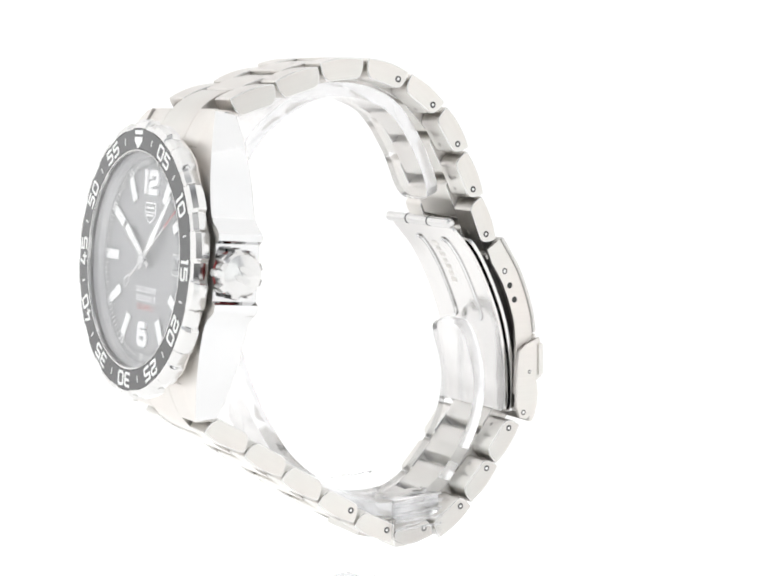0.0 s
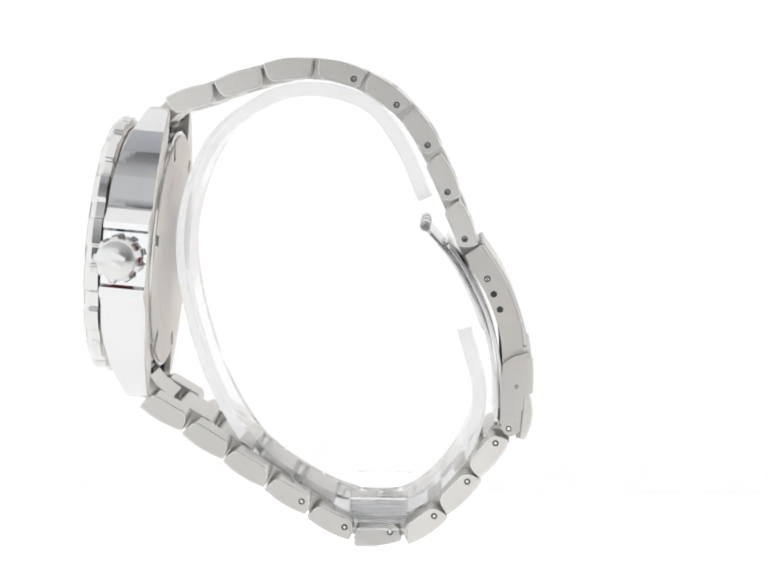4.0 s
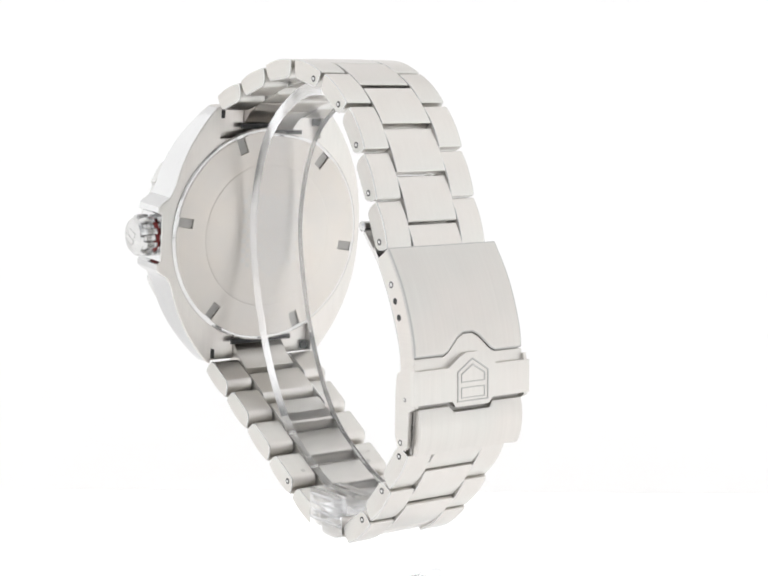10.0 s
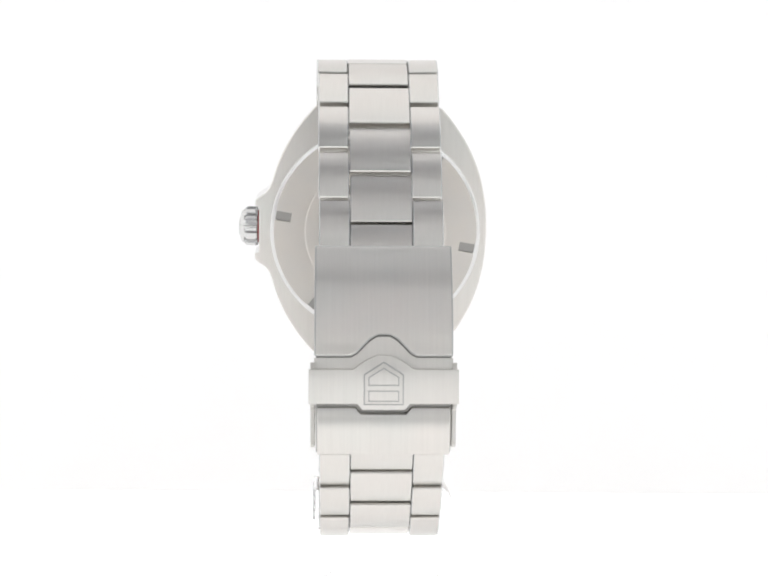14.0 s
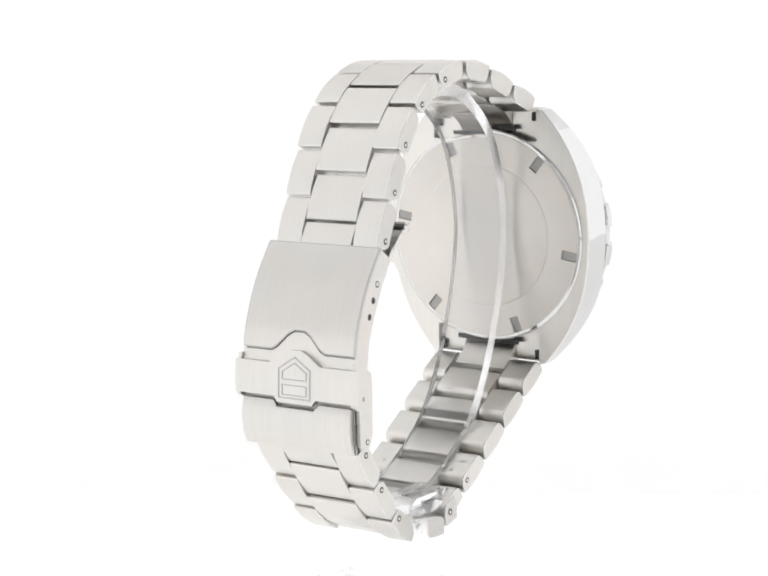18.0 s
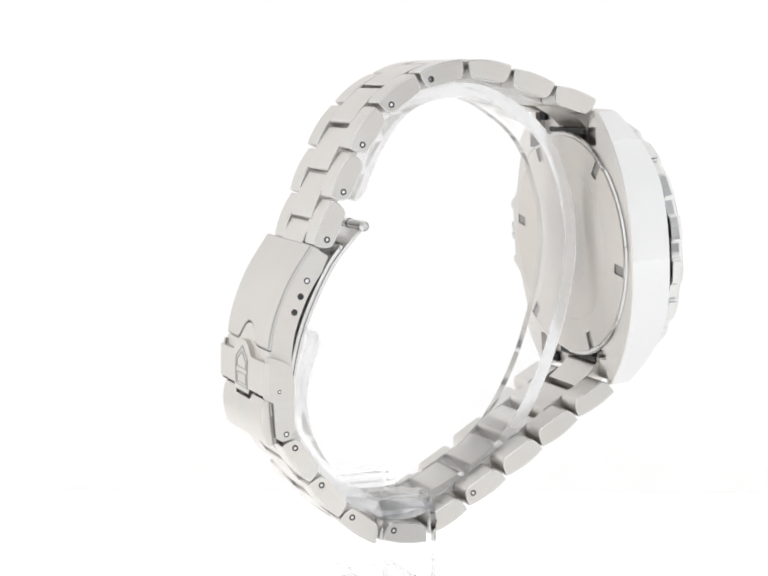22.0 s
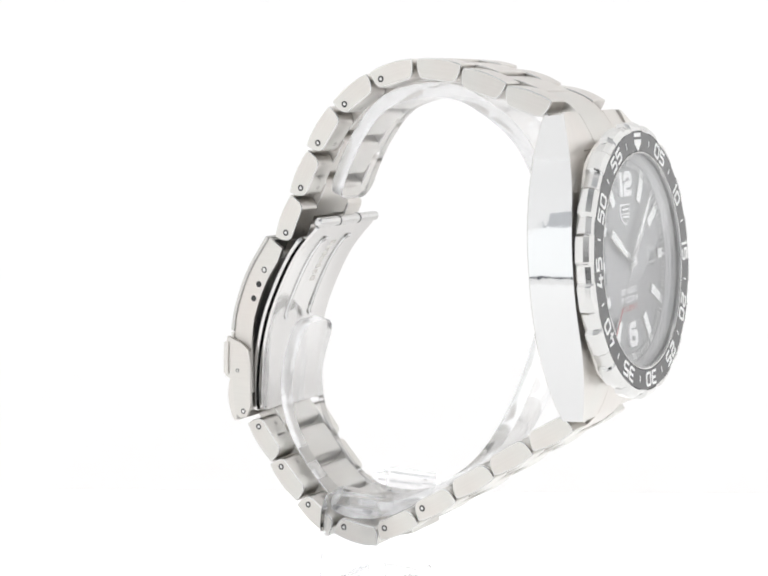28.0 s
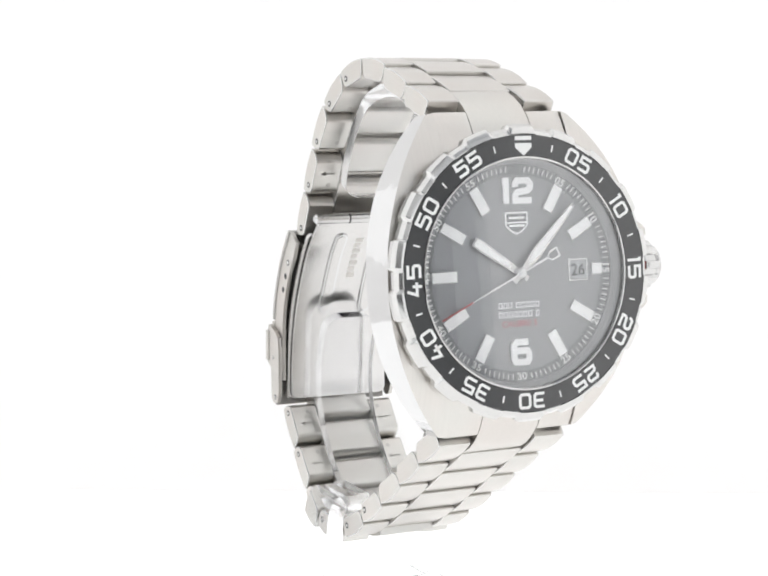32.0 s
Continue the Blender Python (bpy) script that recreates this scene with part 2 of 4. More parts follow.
def disc(profile, steps=64, wave=None):
    """An open profile from the axis to the axis turned round z into a solid."""
    bm = bmesh.new()
    inner = [p for p in profile if p[0] > 1e-6]
    low, high = bm.verts.new((0, 0, profile[0][1])), bm.verts.new((0, 0, profile[-1][1]))
    rows = []
    for i in range(steps):
        a = 2 * math.pi * i / steps
        row = []
        for r, h in inner:
            q = wave(a, r, h) if wave else r
            row.append(bm.verts.new((q * math.cos(a), q * math.sin(a), h)))
        rows.append(row)
    for i in range(steps):
        p, q = rows[i], rows[(i + 1) % steps]
        bm.faces.new((low, q[0], p[0]))
        bm.faces.new((high, p[-1], q[-1]))
        for j in range(len(inner) - 1):
            bm.faces.new((p[j], q[j], q[j + 1], p[j + 1]))
    return bm


def rod(r, length, steps=20, edge=0.12):
    """A round bar along x with softened ends."""
    h = length / 2
    bm = disc([(0, -h), (r - edge, -h), (r, -h + edge), (r, h - edge), (r - edge, h), (0, h)], steps)
    bm.transform(Matrix.Rotation(radians(90), 4, "Y"))
    return bm


def smooth_line(pts, per=10):
    """A Catmull-Rom line through pts as a dense list with its running length."""
    p = [Vector((2 * pts[0][0] - pts[1][0], 2 * pts[0][1] - pts[1][1]))] + [Vector(q) for q in pts]
    p.append(2 * p[-1] - p[-2])
    out = []
    for i in range(1, len(p) - 2):
        for k in range(per):
            t = k / per
            a, b, c, d = p[i - 1], p[i], p[i + 1], p[i + 2]
            out.append(0.5 * (2 * b + (c - a) * t + (2 * a - 5 * b + 4 * c - d) * t * t + (3 * b - a - 3 * c + d) * t ** 3))
    out.append(p[-2])
    run = [0.0]
    for a, b in zip(out, out[1:]):
        run.append(run[-1] + (b - a).length)
    return out, run


def on_line(line, s):
    pts, run = line
    s = min(max(s, 0.0), run[-1])
    i = min(int(np.searchsorted(run, s, side="right")) - 1, len(pts) - 2)
    d = pts[i + 1] - pts[i]
    t = (s - run[i]) / max(run[i + 1] - run[i], 1e-9)
    a = (pts[i] - pts[i - 1]).normalized() if i > 0 else d.normalized()
    b = (pts[i + 2] - pts[i + 1]).normalized() if i + 2 < len(pts) else d.normalized()
    g = (a * (1 - t) + d.normalized() + b * t).normalized()
    return pts[i] + d * t, Vector((g.y, -g.x))


def run_at(line, q):
    """The running length at which the line's second coordinate passes q."""
    pts, run = line
    for k in range(len(pts) - 1):
        a, b = pts[k].y, pts[k + 1].y
        if min(a, b) <= q <= max(a, b) and a != b:
            return run[k] + (run[k + 1] - run[k]) * (q - a) / (b - a)
    return min(zip(pts, run), key=lambda p: abs(p[0].y - q))[1]


def bent(outline, line, low, high, step=1.0, edge=0.0, plane="x", seg=2, rim=False):
    """A plate with an outline in (across, along), bent to a line; low and high lie off the line to its right-hand side."""
    s0, s1 = min(p[1] for p in outline), max(p[1] for p in outline)
    cuts = [(1, s0 + (s1 - s0) * k / max(2, int((s1 - s0) / step))) for k in range(1, max(2, int((s1 - s0) / step)))]
    if len(outline) < 17:
        xs = sorted({round(p[0], 3) for p in outline})[1:-1]
        ys = sorted({round(p[1], 3) for p in outline})
        cuts = [c for c in cuts if min(abs(c[1] - y) for y in ys) > 0.4]
        cuts += [(0, x) for x in xs] + [(1, y) for y in ys[1:-1]]
    bm = slab(outline, low, high, cuts)
    if edge:
        soften(bm, edge, seg, 50)
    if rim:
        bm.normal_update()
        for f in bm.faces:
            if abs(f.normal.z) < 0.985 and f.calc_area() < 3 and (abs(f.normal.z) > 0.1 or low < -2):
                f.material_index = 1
    for v in bm.verts:
        p, nrm = on_line(line, v.co.y)
        q = p + nrm * v.co.z
        v.co = (v.co.x, q.x, q.y) if plane == "x" else (q.x, v.co.x, q.y)
    return bm


def box(x0, x1, y0, y1):
    return [(x0, y0), (x1, y0), (x1, y1), (x0, y1)]


def round_box(x0, x1, y0, y1, r, k=5):
    out = []
    for cx, cy, a0 in ((x1 - r, y0 + r, -90), (x1 - r, y1 - r, 0), (x0 + r, y1 - r, 90), (x0 + r, y0 + r, 180)):
        for i in range(k + 1):
            a = radians(a0 + 90 * i / k)
            out.append((cx + r * math.cos(a), cy + r * math.sin(a)))
    return out


def lettering(text, size, depth, wide=1.0, bold=0.0):
    """Letters of the built-in font, centred on the origin, as a solid."""
    cu = bpy.data.curves.new("letters", "FONT")
    cu.body, cu.size, cu.align_x, cu.align_y = text, size, "CENTER", "CENTER"
    cu.extrude, cu.offset, cu.resolution_u = depth, bold, 3
    tmp = new("letters", cu)
    bpy.context.view_layer.update()
    me = tmp.to_mesh()
    bm = bmesh.new()
    bm.from_mesh(me)
    tmp.to_mesh_clear()
    bpy.data.objects.remove(tmp)
    bpy.data.curves.remove(cu)
    ys = [v.co.y for v in bm.verts]
    xs = [v.co.x for v in bm.verts]
    cy, cx = (max(ys) + min(ys)) / 2, (max(xs) + min(xs)) / 2
    for v in bm.verts:
        v.co.x, v.co.y = (v.co.x - cx) * wide, v.co.y - cy
    return bm


# squared digits as strokes in a box one wide and one high: lines of (x, y), closed or not
DIGITS = {"0": [([(0.14, 0), (0.86, 0), (1, 0.14), (1, 0.86), (0.86, 1), (0.14, 1), (0, 0.86), (0, 0.14)], True)],
          "1": [([(0.1, 1), (0.8, 1), (0.8, -0.12)], False)],
          "2": [([(0, 0.68), (0, 0.86), (0.14, 1), (0.86, 1), (1, 0.86), (1, 0.62), (0.86, 0.5), (0.14, 0.42), (0, 0.28), (0, 0), (1.08, 0)], False)],
          "3": [([(0, 1), (0.86, 1), (1, 0.88), (1, 0.12), (0.86, 0), (0, 0)], False), ([(0.15, 0.52), (0.9, 0.52)], False)],
          "4": [([(0.3, 1.1), (0, 0.3), (1.08, 0.3)], False), ([(0.72, 0.65), (0.72, -0.12)], False)],
          "5": [([(1.05, 1), (0, 1), (0, 0.56), (0.86, 0.56), (1, 0.44), (1, 0.12), (0.86, 0), (-0.05, 0)], False)],
          "6": [([(0.95, 1), (0.14, 1), (0, 0.86), (0, 0.14), (0.14, 0), (0.86, 0), (1, 0.14), (1, 0.44), (0.86, 0.57), (0.12, 0.57)], False)]}


def squared_number(text, wide, high, stroke, gap, low, top, slim_one=0.5, edge=0.0):
    """A number in squared, engineered digits, centred, as a solid from low to top."""
    bm = bmesh.new()
    widths = [wide * slim_one if c == "1" else wide for c in text]
    x = -(sum(widths) + gap * (len(text) - 1)) / 2
    for c, w in zip(text, widths):
        for line, closed in DIGITS[c]:
            p = [Vector((x + stroke / 2 + u * (w - stroke), -high / 2 + stroke / 2 + v * (high - stroke))) for u, v in line]
            n = len(p)
            rails = []
            for k in range(n):
                a = (p[k] - p[k - 1]).normalized() if closed or k > 0 else (p[1] - p[0]).normalized()
                b = (p[(k + 1) % n] - p[k]).normalized() if closed or k < n - 1 else a
                m = (Vector((-a.y, a.x)) + Vector((-b.y, b.x))).normalized()
                m *= stroke / 2 / max(0.5, m.dot(Vector((-a.y, a.x))))
                rails.append((p[k] + m, p[k] - m))
            rows = [[bm.verts.new((q.x, q.y, h)) for q in r for h in (low, top)] for r in rails]
            for k in range(n if closed else n - 1):
                (a0, a1, b0, b1), (c0, c1, d0, d1) = rows[k], rows[(k + 1) % n]
                for f in ((a1, c1, d1, b1), (a0, b0, d0, c0), (a0, c0, c1, a1), (b0, b1, d1, d0)):
                    bm.faces.new(f)
            if not closed:
                for r in (rows[0], rows[-1]):
                    bm.faces.new((r[0], r[1], r[3], r[2]))
        x += w + gap
    return bm


# ---------------------------------------------------------------- light tent and backdrop
def big_box(name, x0, x1, y0, y1, z0, z1, mat, label):
    bm = bmesh.new()
    bmesh.ops.create_cube(bm, size=1, matrix=Matrix.LocRotScale(((x0 + x1) / 2, (y0 + y1) / 2, (z0 + z1) / 2), None, (x1 - x0, y1 - y0, z1 - z0)))
    me = bpy.data.meshes.new(name)
    bm.to_mesh(me)
    bm.free()
    me.materials.append(mat)
    return tagged(new(name, me), label, "studio", kind="structure")


def build_tent():
    line = [(0.084, -0.0035), (0.10, -0.0035)]
    for k in range(1, 13):
        a = radians(90 * k / 12)
        line.append((0.10 + 0.20 * math.sin(a), 0.1965 - 0.20 * math.cos(a)))
    line.append((0.30, 0.50))
    bm = bmesh.new()
    cols = []
    for x in (-0.34, 0.34):
        cols.append([bm.verts.new((x, y, z)) for y, z in line] + [bm.verts.new((x, y + 0.004, z - 0.004)) for y, z in reversed(line)])
    n = len(cols[0])
    for j in range(n):
        bm.faces.new((cols[0][j], cols[0][(j + 1) % n], cols[1][(j + 1) % n], cols[1][j]))
    bm.faces.new(cols[0])
    bm.faces.new(list(reversed(cols[1])))
    bmesh.ops.recalc_face_normals(bm, faces=bm.faces)
    me = bpy.data.meshes.new("backdrop")
    bm.to_mesh(me)
    bm.free()
    me.materials.append(M_SWEEP)
    me.shade_smooth()
    me.set_sharp_from_angle(angle=radians(40))
    drop = tagged(new("backdrop", me), "seamless white backdrop sweeping up behind the floor", "backdrop", kind="structure")
    # faint smudges on the backdrop
    for x, z, r in ((0.0465, 0.1005, 2.4), (-0.0712, 0.078, 1.7), (-0.0775, 0.042, 1.8)):
        y = 0.10 + math.sqrt(0.04 - (0.1965 - z) ** 2)
        lean = Matrix.Rotation(radians(90) + math.asin((z - 0.1965) / 0.2), 4, "X")
        part("smudge", disc([(0, -0.2), (r * 0.8, -0.2), (r, 0.005), (r * 0.7, 0.012), (0, 0.015)], 24), M_SMUDGE, drop, "faint grey dust smudge", Matrix.Translation((x * 1000, y * 1000, z * 1000)) @ lean)
    big_box("floor", -0.34, 0.34, -0.225, 0.083, -0.015, -0.0025, M_FLOOR, "white floor of the light tent with an added glow")
    # unseen floor strip, kept unlit so the lower links mirror less light
    big_box("apron", -0.34, 0.34, -0.284, -0.227, -0.015, -0.004, M_SWEEP, "unseen white strip in front of the floor, added unlit to dim reflections")
    big_box("wall_left", -0.352, -0.342, -0.285, 0.302, -0.012, 0.50, M_PSIDE, "white lit diffuser panel of the light tent")
    big_box("wall_right", 0.342, 0.352, -0.270, 0.302, -0.012, 0.50, M_PSIDE, "white lit diffuser panel of the light tent")
    # unseen strip, added to soften the dark edge mirrored in the crystal
    big_box("corner_strip", 0.342, 0.352, -0.290, -0.271, -0.012, 0.50, M_UPSIDE, "unseen pale strip added in the tent corner to soften a reflection")
    # unseen roof strip, added unlit so the lugs mirror a darker roof
    big_box("ceiling", -0.352, 0.352, -0.297, -0.162, 0.502, 0.512, M_UPSIDE, "unseen pale front strip of the tent roof, left unlit to darken reflections")
    big_box("ceiling", -0.352, 0.352, -0.160, 0.306, 0.502, 0.512, M_PTOP, "white lit diffuser roof of the light tent")
    # unseen front cloths beside the open slot and grey cloth above, set for reflections
    for x0, x1 in ((-0.352, -0.07), (0.07, 0.29)):
        big_box("wall_front", x0, x1, -0.297, -0.287, 0.0, 0.16, M_PFRONT, "white front cloth of the light tent")
    big_box("wall_front", -0.1, 0.1, -0.297, -0.287, 0.162, 0.50, M_UPPER, "grey upper front cloth of the light tent, light fall-off painted in")
    big_box("wall_front", -0.07, 0.07, -0.297, -0.287, -0.012, 0.021, M_PFRONT, "white cloth below the low opening")
    for x0, x1 in ((-0.352, -0.1), (0.1, 0.352)):
        big_box("wall_front", x0, x1, -0.297, -0.287, 0.162, 0.50, M_UPSIDE, "pale unlit upper front cloth of the light tent")
    # unseen card, added so the steel mirrors a dark zone; its shade is painted
    big_box("reflection_card", -0.07, 0.07, -0.297, -0.289, 0.038, 0.16, M_DARK_CARD, "unseen card above the low opening, shade painted towards its lower edge")
    big_box("room_wall", -0.9, 0.9, -1.01, -1.0, -0.3, 0.9, M_ROOM, "dark grey wall of the room behind the lens")


build_tent()


# ---------------------------------------------------------------- the watch
ZW = 66.0
ZS = 79.5
watch = tagged(new("wrist_watch"), "stainless steel wrist watch with grey dial and closed link bracelet", "watch")
stand = tagged(new("watch_stand"), "clear acrylic watch stand with an open cuff and foot", "stand")

# pose of the watch head: x to three o'clock, y to twelve, z out of the dial
HEAD = Matrix.Translation((-0.68, 45.6, -19.55 + ZW)) @ Matrix.Rotation(radians(0.2), 4, "Z") @ Matrix.Rotation(radians(4.8), 4, "X") @ Matrix.Rotation(radians(0.6), 4, "Y") @ Matrix(((-1, 0, 0, 0), (0, 0, 1, 0), (0, 1, 0, 0), (0, 0, 0, 1)))


def head(x=0.0, y=0.0, z=0.0, turn=0.0):
    """A pose in the head's space; turn in degrees clockwise as seen on the dial."""
    return HEAD @ Matrix.Translation((x, y, z)) @ Matrix.Rotation(radians(-turn), 4, "Z")


def case_side(v):
    a = abs(v)
    return 20.9 - 0.0095 * a * a - 0.0003 * a ** 3


def case_front(u, v):
    a = abs(v)
    return -2.75 if a < 9 else -2.75 - 0.0185 * (a - 9) ** 2


def build_case():
    lugs = [9.2 + 14.0 * k / 12 for k in range(13)]
    right = [(case_side(v) - 0.5, -v) for v in reversed(lugs)]
    right += [(19.9, -7.9), (20.6, -7.0), (21.9, -6.2), (22.5, -5.6), (22.6, -4.6), (21.8, -4.15), (21.8, 4.15), (22.6, 4.6), (22.5, 5.6), (21.9, 6.2), (20.6, 7.0), (19.9, 7.9)]
    right += [(case_side(v) - 0.5, v) for v in lugs]
    left = [(-case_side(v), v) for v in reversed(lugs)] + [(-case_side(v), v) for v in (7, 4.7, 2.35, 0, -2.35, -4.7, -7)] + [(-case_side(v), -v) for v in lugs]
    bore = 17.4
    arc = lambda a0, a1: [(bore * math.cos(radians(a0 + (a1 - a0) * k / 32)), bore * math.sin(radians(a0 + (a1 - a0) * k / 32))) for k in range(33)]
    half_r = right + [(10.7, 23.5), (10.7, 17.6), (0, 17.6)] + arc(90, -90) + [(0, -17.6), (10.7, -17.6), (10.7, -23.5)]
    half_l = left + [(-10.7, -23.5), (-10.7, -17.6), (0, -17.6)] + arc(-90, -270) + [(0, 17.6), (-10.7, 17.6), (-10.7, 23.5)]
    cuts = [(1, v) for v in (-22.3, -21, -19.8, -18.6, -16.5, -14.5, -12.5, -10.7, -9, 9, 10.7, 12.5, 14.5, 16.5, 18.6, 19.8, 21, 22.3)]
    bm = slab([half_r, half_l], -9.9, case_front, cuts)
    low = [e for e in bm.edges if all(v.co.z < -9.8 and abs(v.co.x) > 10.8 for v in e.verts) and len(e.link_faces) == 2 and e.calc_face_angle(0) > 1.2]
    bmesh.ops.bevel(bm, geom=low, offset=0.8, segments=1, affect="EDGES", clamp_overlap=True)
    soften(bm, 0.28, 2, 40)
    case = part("case", bm, M_CASE, watch, "brushed and polished steel case with crown guards", HEAD, 30)
    # polished flanks
    me = case.data
    me.materials.append(M_SHARP)
    for p in me.polygons:
        if abs(p.normal.z) < 0.35 and abs(p.center.x) > 0.0112:
            p.material_index = 1
    # near-black boxes and sheets stand in for shade in the lug gaps
    for u in (-10.0, 10.0):
        for v in (-22.0, 22.0):
            part("spring_bar_gap_shade", slab(box(u - 0.7, u + 0.7, v - 0.8, v + 0.8), -8.9, -8.25), M_DARK, case)
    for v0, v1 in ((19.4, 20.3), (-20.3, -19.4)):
        part("end_gap_shade", slab(box(-6.2, 6.2, v0, v1), -9.6, -9.3), M_DARK, case, "dark sheet added for the shade beside the end link", None)
    # raised collar below the bezel
    part("bezel_seat", ring([(17, -3.6), (19.9, -3.6), (19.7, -2.6), (17, -2.6)]), M_CASE, case, "", None)
    # near-black ring stands in for the shade under the bezel
    part("bezel_gap_shade", ring([(17, -2.62), (19.5, -2.62), (19.5, -2.3), (17, -2.3)]), M_DARK, case, "", None)


def build_bezel():
    def wave(a, r, h):
        if r < 20.3:
            return r
        k = abs((a / (2 * math.pi) * 18) % 1.0 - 0.5) * 2
        t = min(1.0, max(0.0, (k - 0.50) / 0.16))
        return r - 0.55 * t * t * (3 - 2 * t)
    prof = [(17.2, -2.45), (20.7, -2.45), (21.25, -2.2), (21.4, -0.9), (21.0, -0.15), (20.4, 0.22), (20.0, 0.26), (19.9, -0.1), (17.2, -0.1)]
    b = part("bezel", ring(prof, 648, wave), M_BEZEL, watch, "polished steel rotating bezel with notched grip edge", HEAD, 28)
    ins = part("bezel_insert", ring([(16.8, -0.09), (19.88, -0.09), (19.88, 0.25), (16.9, 0.3), (16.8, 0.2)], 128), M_INSERT, b, "dark grey aluminium insert", None)
    part("crystal_rim", ring([(16.52, -0.09), (16.78, -0.09), (16.76, 0.3), (16.66, 0.36), (16.52, 0.3)], 128), M_POL, b, "thin polished ring round the crystal", None)
    for i in range(60):
        if i % 5 == 0 and i > 0:
            bm = squared_number("%02d" % i, 2.05, 2.3, 0.42, 0.38, -0.02, 0.03)
            r = 18.3
            a = radians(i * 6)
            m = Matrix.Translation((r * math.sin(a), r * math.cos(a), 0.30)) @ Matrix.Rotation(-a, 4, "Z")
            place("numeral", mesh_of("numeral", bm, M_WHITE), b, m)
        elif i % 5 == 0:
            bm = slab([(-1.35, 0.75), (1.35, 0.75), (1.35, 1.35), (-1.35, 1.35)], 0, 0.05)
            place("marker", mesh_of("marker", bm, M_WHITE), b, Matrix.Translation((0, 18.3, 0.27)))
            bm = slab([(-1.35, 0.35), (-1.35, -0.3), (0, -1.45), (1.35, -0.3), (1.35, 0.35)], 0, 0.05)
            place("marker", mesh_of("marker", bm, M_WHITE), b, Matrix.Translation((0, 18.3, 0.27)))
    tick = mesh_of("tick", slab(box(-0.11, 0.11, -0.5, 0.5), 0, 0.05), M_WHITE)
    for k in range(12):
        a = radians(k * 30 + 15)
        place("tick", tick, b, Matrix.Translation((18.35 * math.sin(a), 18.35 * math.cos(a), 0.27)) @ Matrix.Rotation(-a, 4, "Z"))


DIAL_W = -2.5


def build_dial():
    d = part("dial", disc([(0, -0.5), (16.2, -0.5), (16.2, 0), (0, 0)], 128), M_DIAL, watch, "grey sunray dial", head(0, 0, DIAL_W))
    part("flange", ring([(14.2, 0.02), (16.5, 0.02), (16.5, 0.36), (15.65, 0.33)], 128), M_FLANGE, d, "dark grey minute ring", None)
    part("rehaut", ring([(15.72, 0.37), (16.5, 0.37), (16.5, 1.9), (16.35, 1.9)], 128), M_REHAUT, d, "satin steel wall round the dial", None)
    # minute track
    tick = mesh_of("minute_tick", slab(box(-0.085, 0.085, -0.42, 0.42), 0, 0.03), M_WHITE)
    slope = math.atan2(0.31, 1.45)
    for k in range(120):
        a = radians(k * 3)
        if k % 10 in (0, 1, 9):
            continue
        big = k % 2 == 0
        place("minute_tick", tick, d, Matrix.Translation(((15.0 if big else 15.1) * math.sin(a), (15.0 if big else 15.1) * math.cos(a), 0.215 if big else 0.235)) @ Matrix.Rotation(-a, 4, "Z") @ Matrix.Rotation(slope, 4, "X"))
    for i in range(5, 60, 5):
        a = radians(i * 6)
        flip = 180 if 20 <= i <= 40 else 0
        bm = lettering("%02d" % i, 1.5, 0.012, 1.15, 0.04)
        place("minute_numeral", mesh_of("minute_numeral", bm, M_WHITE), d,
              Matrix.Translation((14.95 * math.sin(a), 14.95 * math.cos(a), 0.205)) @ Matrix.Rotation(-a, 4, "Z") @ Matrix.Rotation(slope, 4, "X") @ Matrix.Rotation(radians(flip), 4, "Z"))
    # applied markers
    for i in range(12):
        if i in (0, 6):
            bm = squared_number("12" if i == 0 else "6", 3.45, 3.85, 0.95, 0.4, -0.14, 0.2, 0.52)
            place("hour_numeral", mesh_of("hour_numeral", bm, M_SILVER), d, Matrix.Translation((0, 11.9 if i == 0 else -11.45, 0.16)))
            continue
        a = radians(i * 30)
        r0, r1 = (12.4, 14.3) if i == 3 else (10.1, 14.3)
        bm = slab(box(-0.88, 0.88, r0, r1), 0, 0.35, edge=0.1)
        mk = place("hour_marker", mesh_of("hour_marker", bm, M_POL), d, Matrix.Translation((0, 0, 0.01)) @ Matrix.Rotation(-a, 4, "Z"))
        bm = slab(box(-0.74, 0.74, r0 + 0.13, r1 - 0.13), 0.33, 0.38)
        place("lume", mesh_of("lume", bm, M_LUME), mk)
    # date window
    w = part("date_window", ring([(1.8, 0.0), (1.8, 0.1), (1.62, 0.1), (1.62, 0.0)], 4), M_POL, d, "polished date window frame",
             Matrix.Translation((10.2, 0, 0.01)) @ Matrix.Diagonal((1.0, 0.8, 1, 1)) @ Matrix.Rotation(radians(45), 4, "Z") @ Matrix.Diagonal((1.4, 1.4, 1, 1)))
    part("date_disc", slab(box(-1.75, 1.75, -1.35, 1.35), -0.02, 0.05), M_DATE, d, "pale grey date disc", Matrix.Translation((10.2, 0, 0)))
    place("date_numeral", mesh_of("date_numeral", lettering("26", 2.5, 0.01, 1.0, 0.04), M_INK), d, Matrix.Translation((10.2, 0, 0.07)))
    # shield emblem
    out = [(-1.9, 1.55), (1.9, 1.55), (1.9, -0.4), (0.9, -1.35), (0, -1.75), (-0.9, -1.35), (-1.9, -0.4)]
    e = part("emblem", slab(out, 0, 0.12, edge=0.03), M_SILVER, d, "silver shield emblem", Matrix.Translation((0, 7.3, 0.01)))
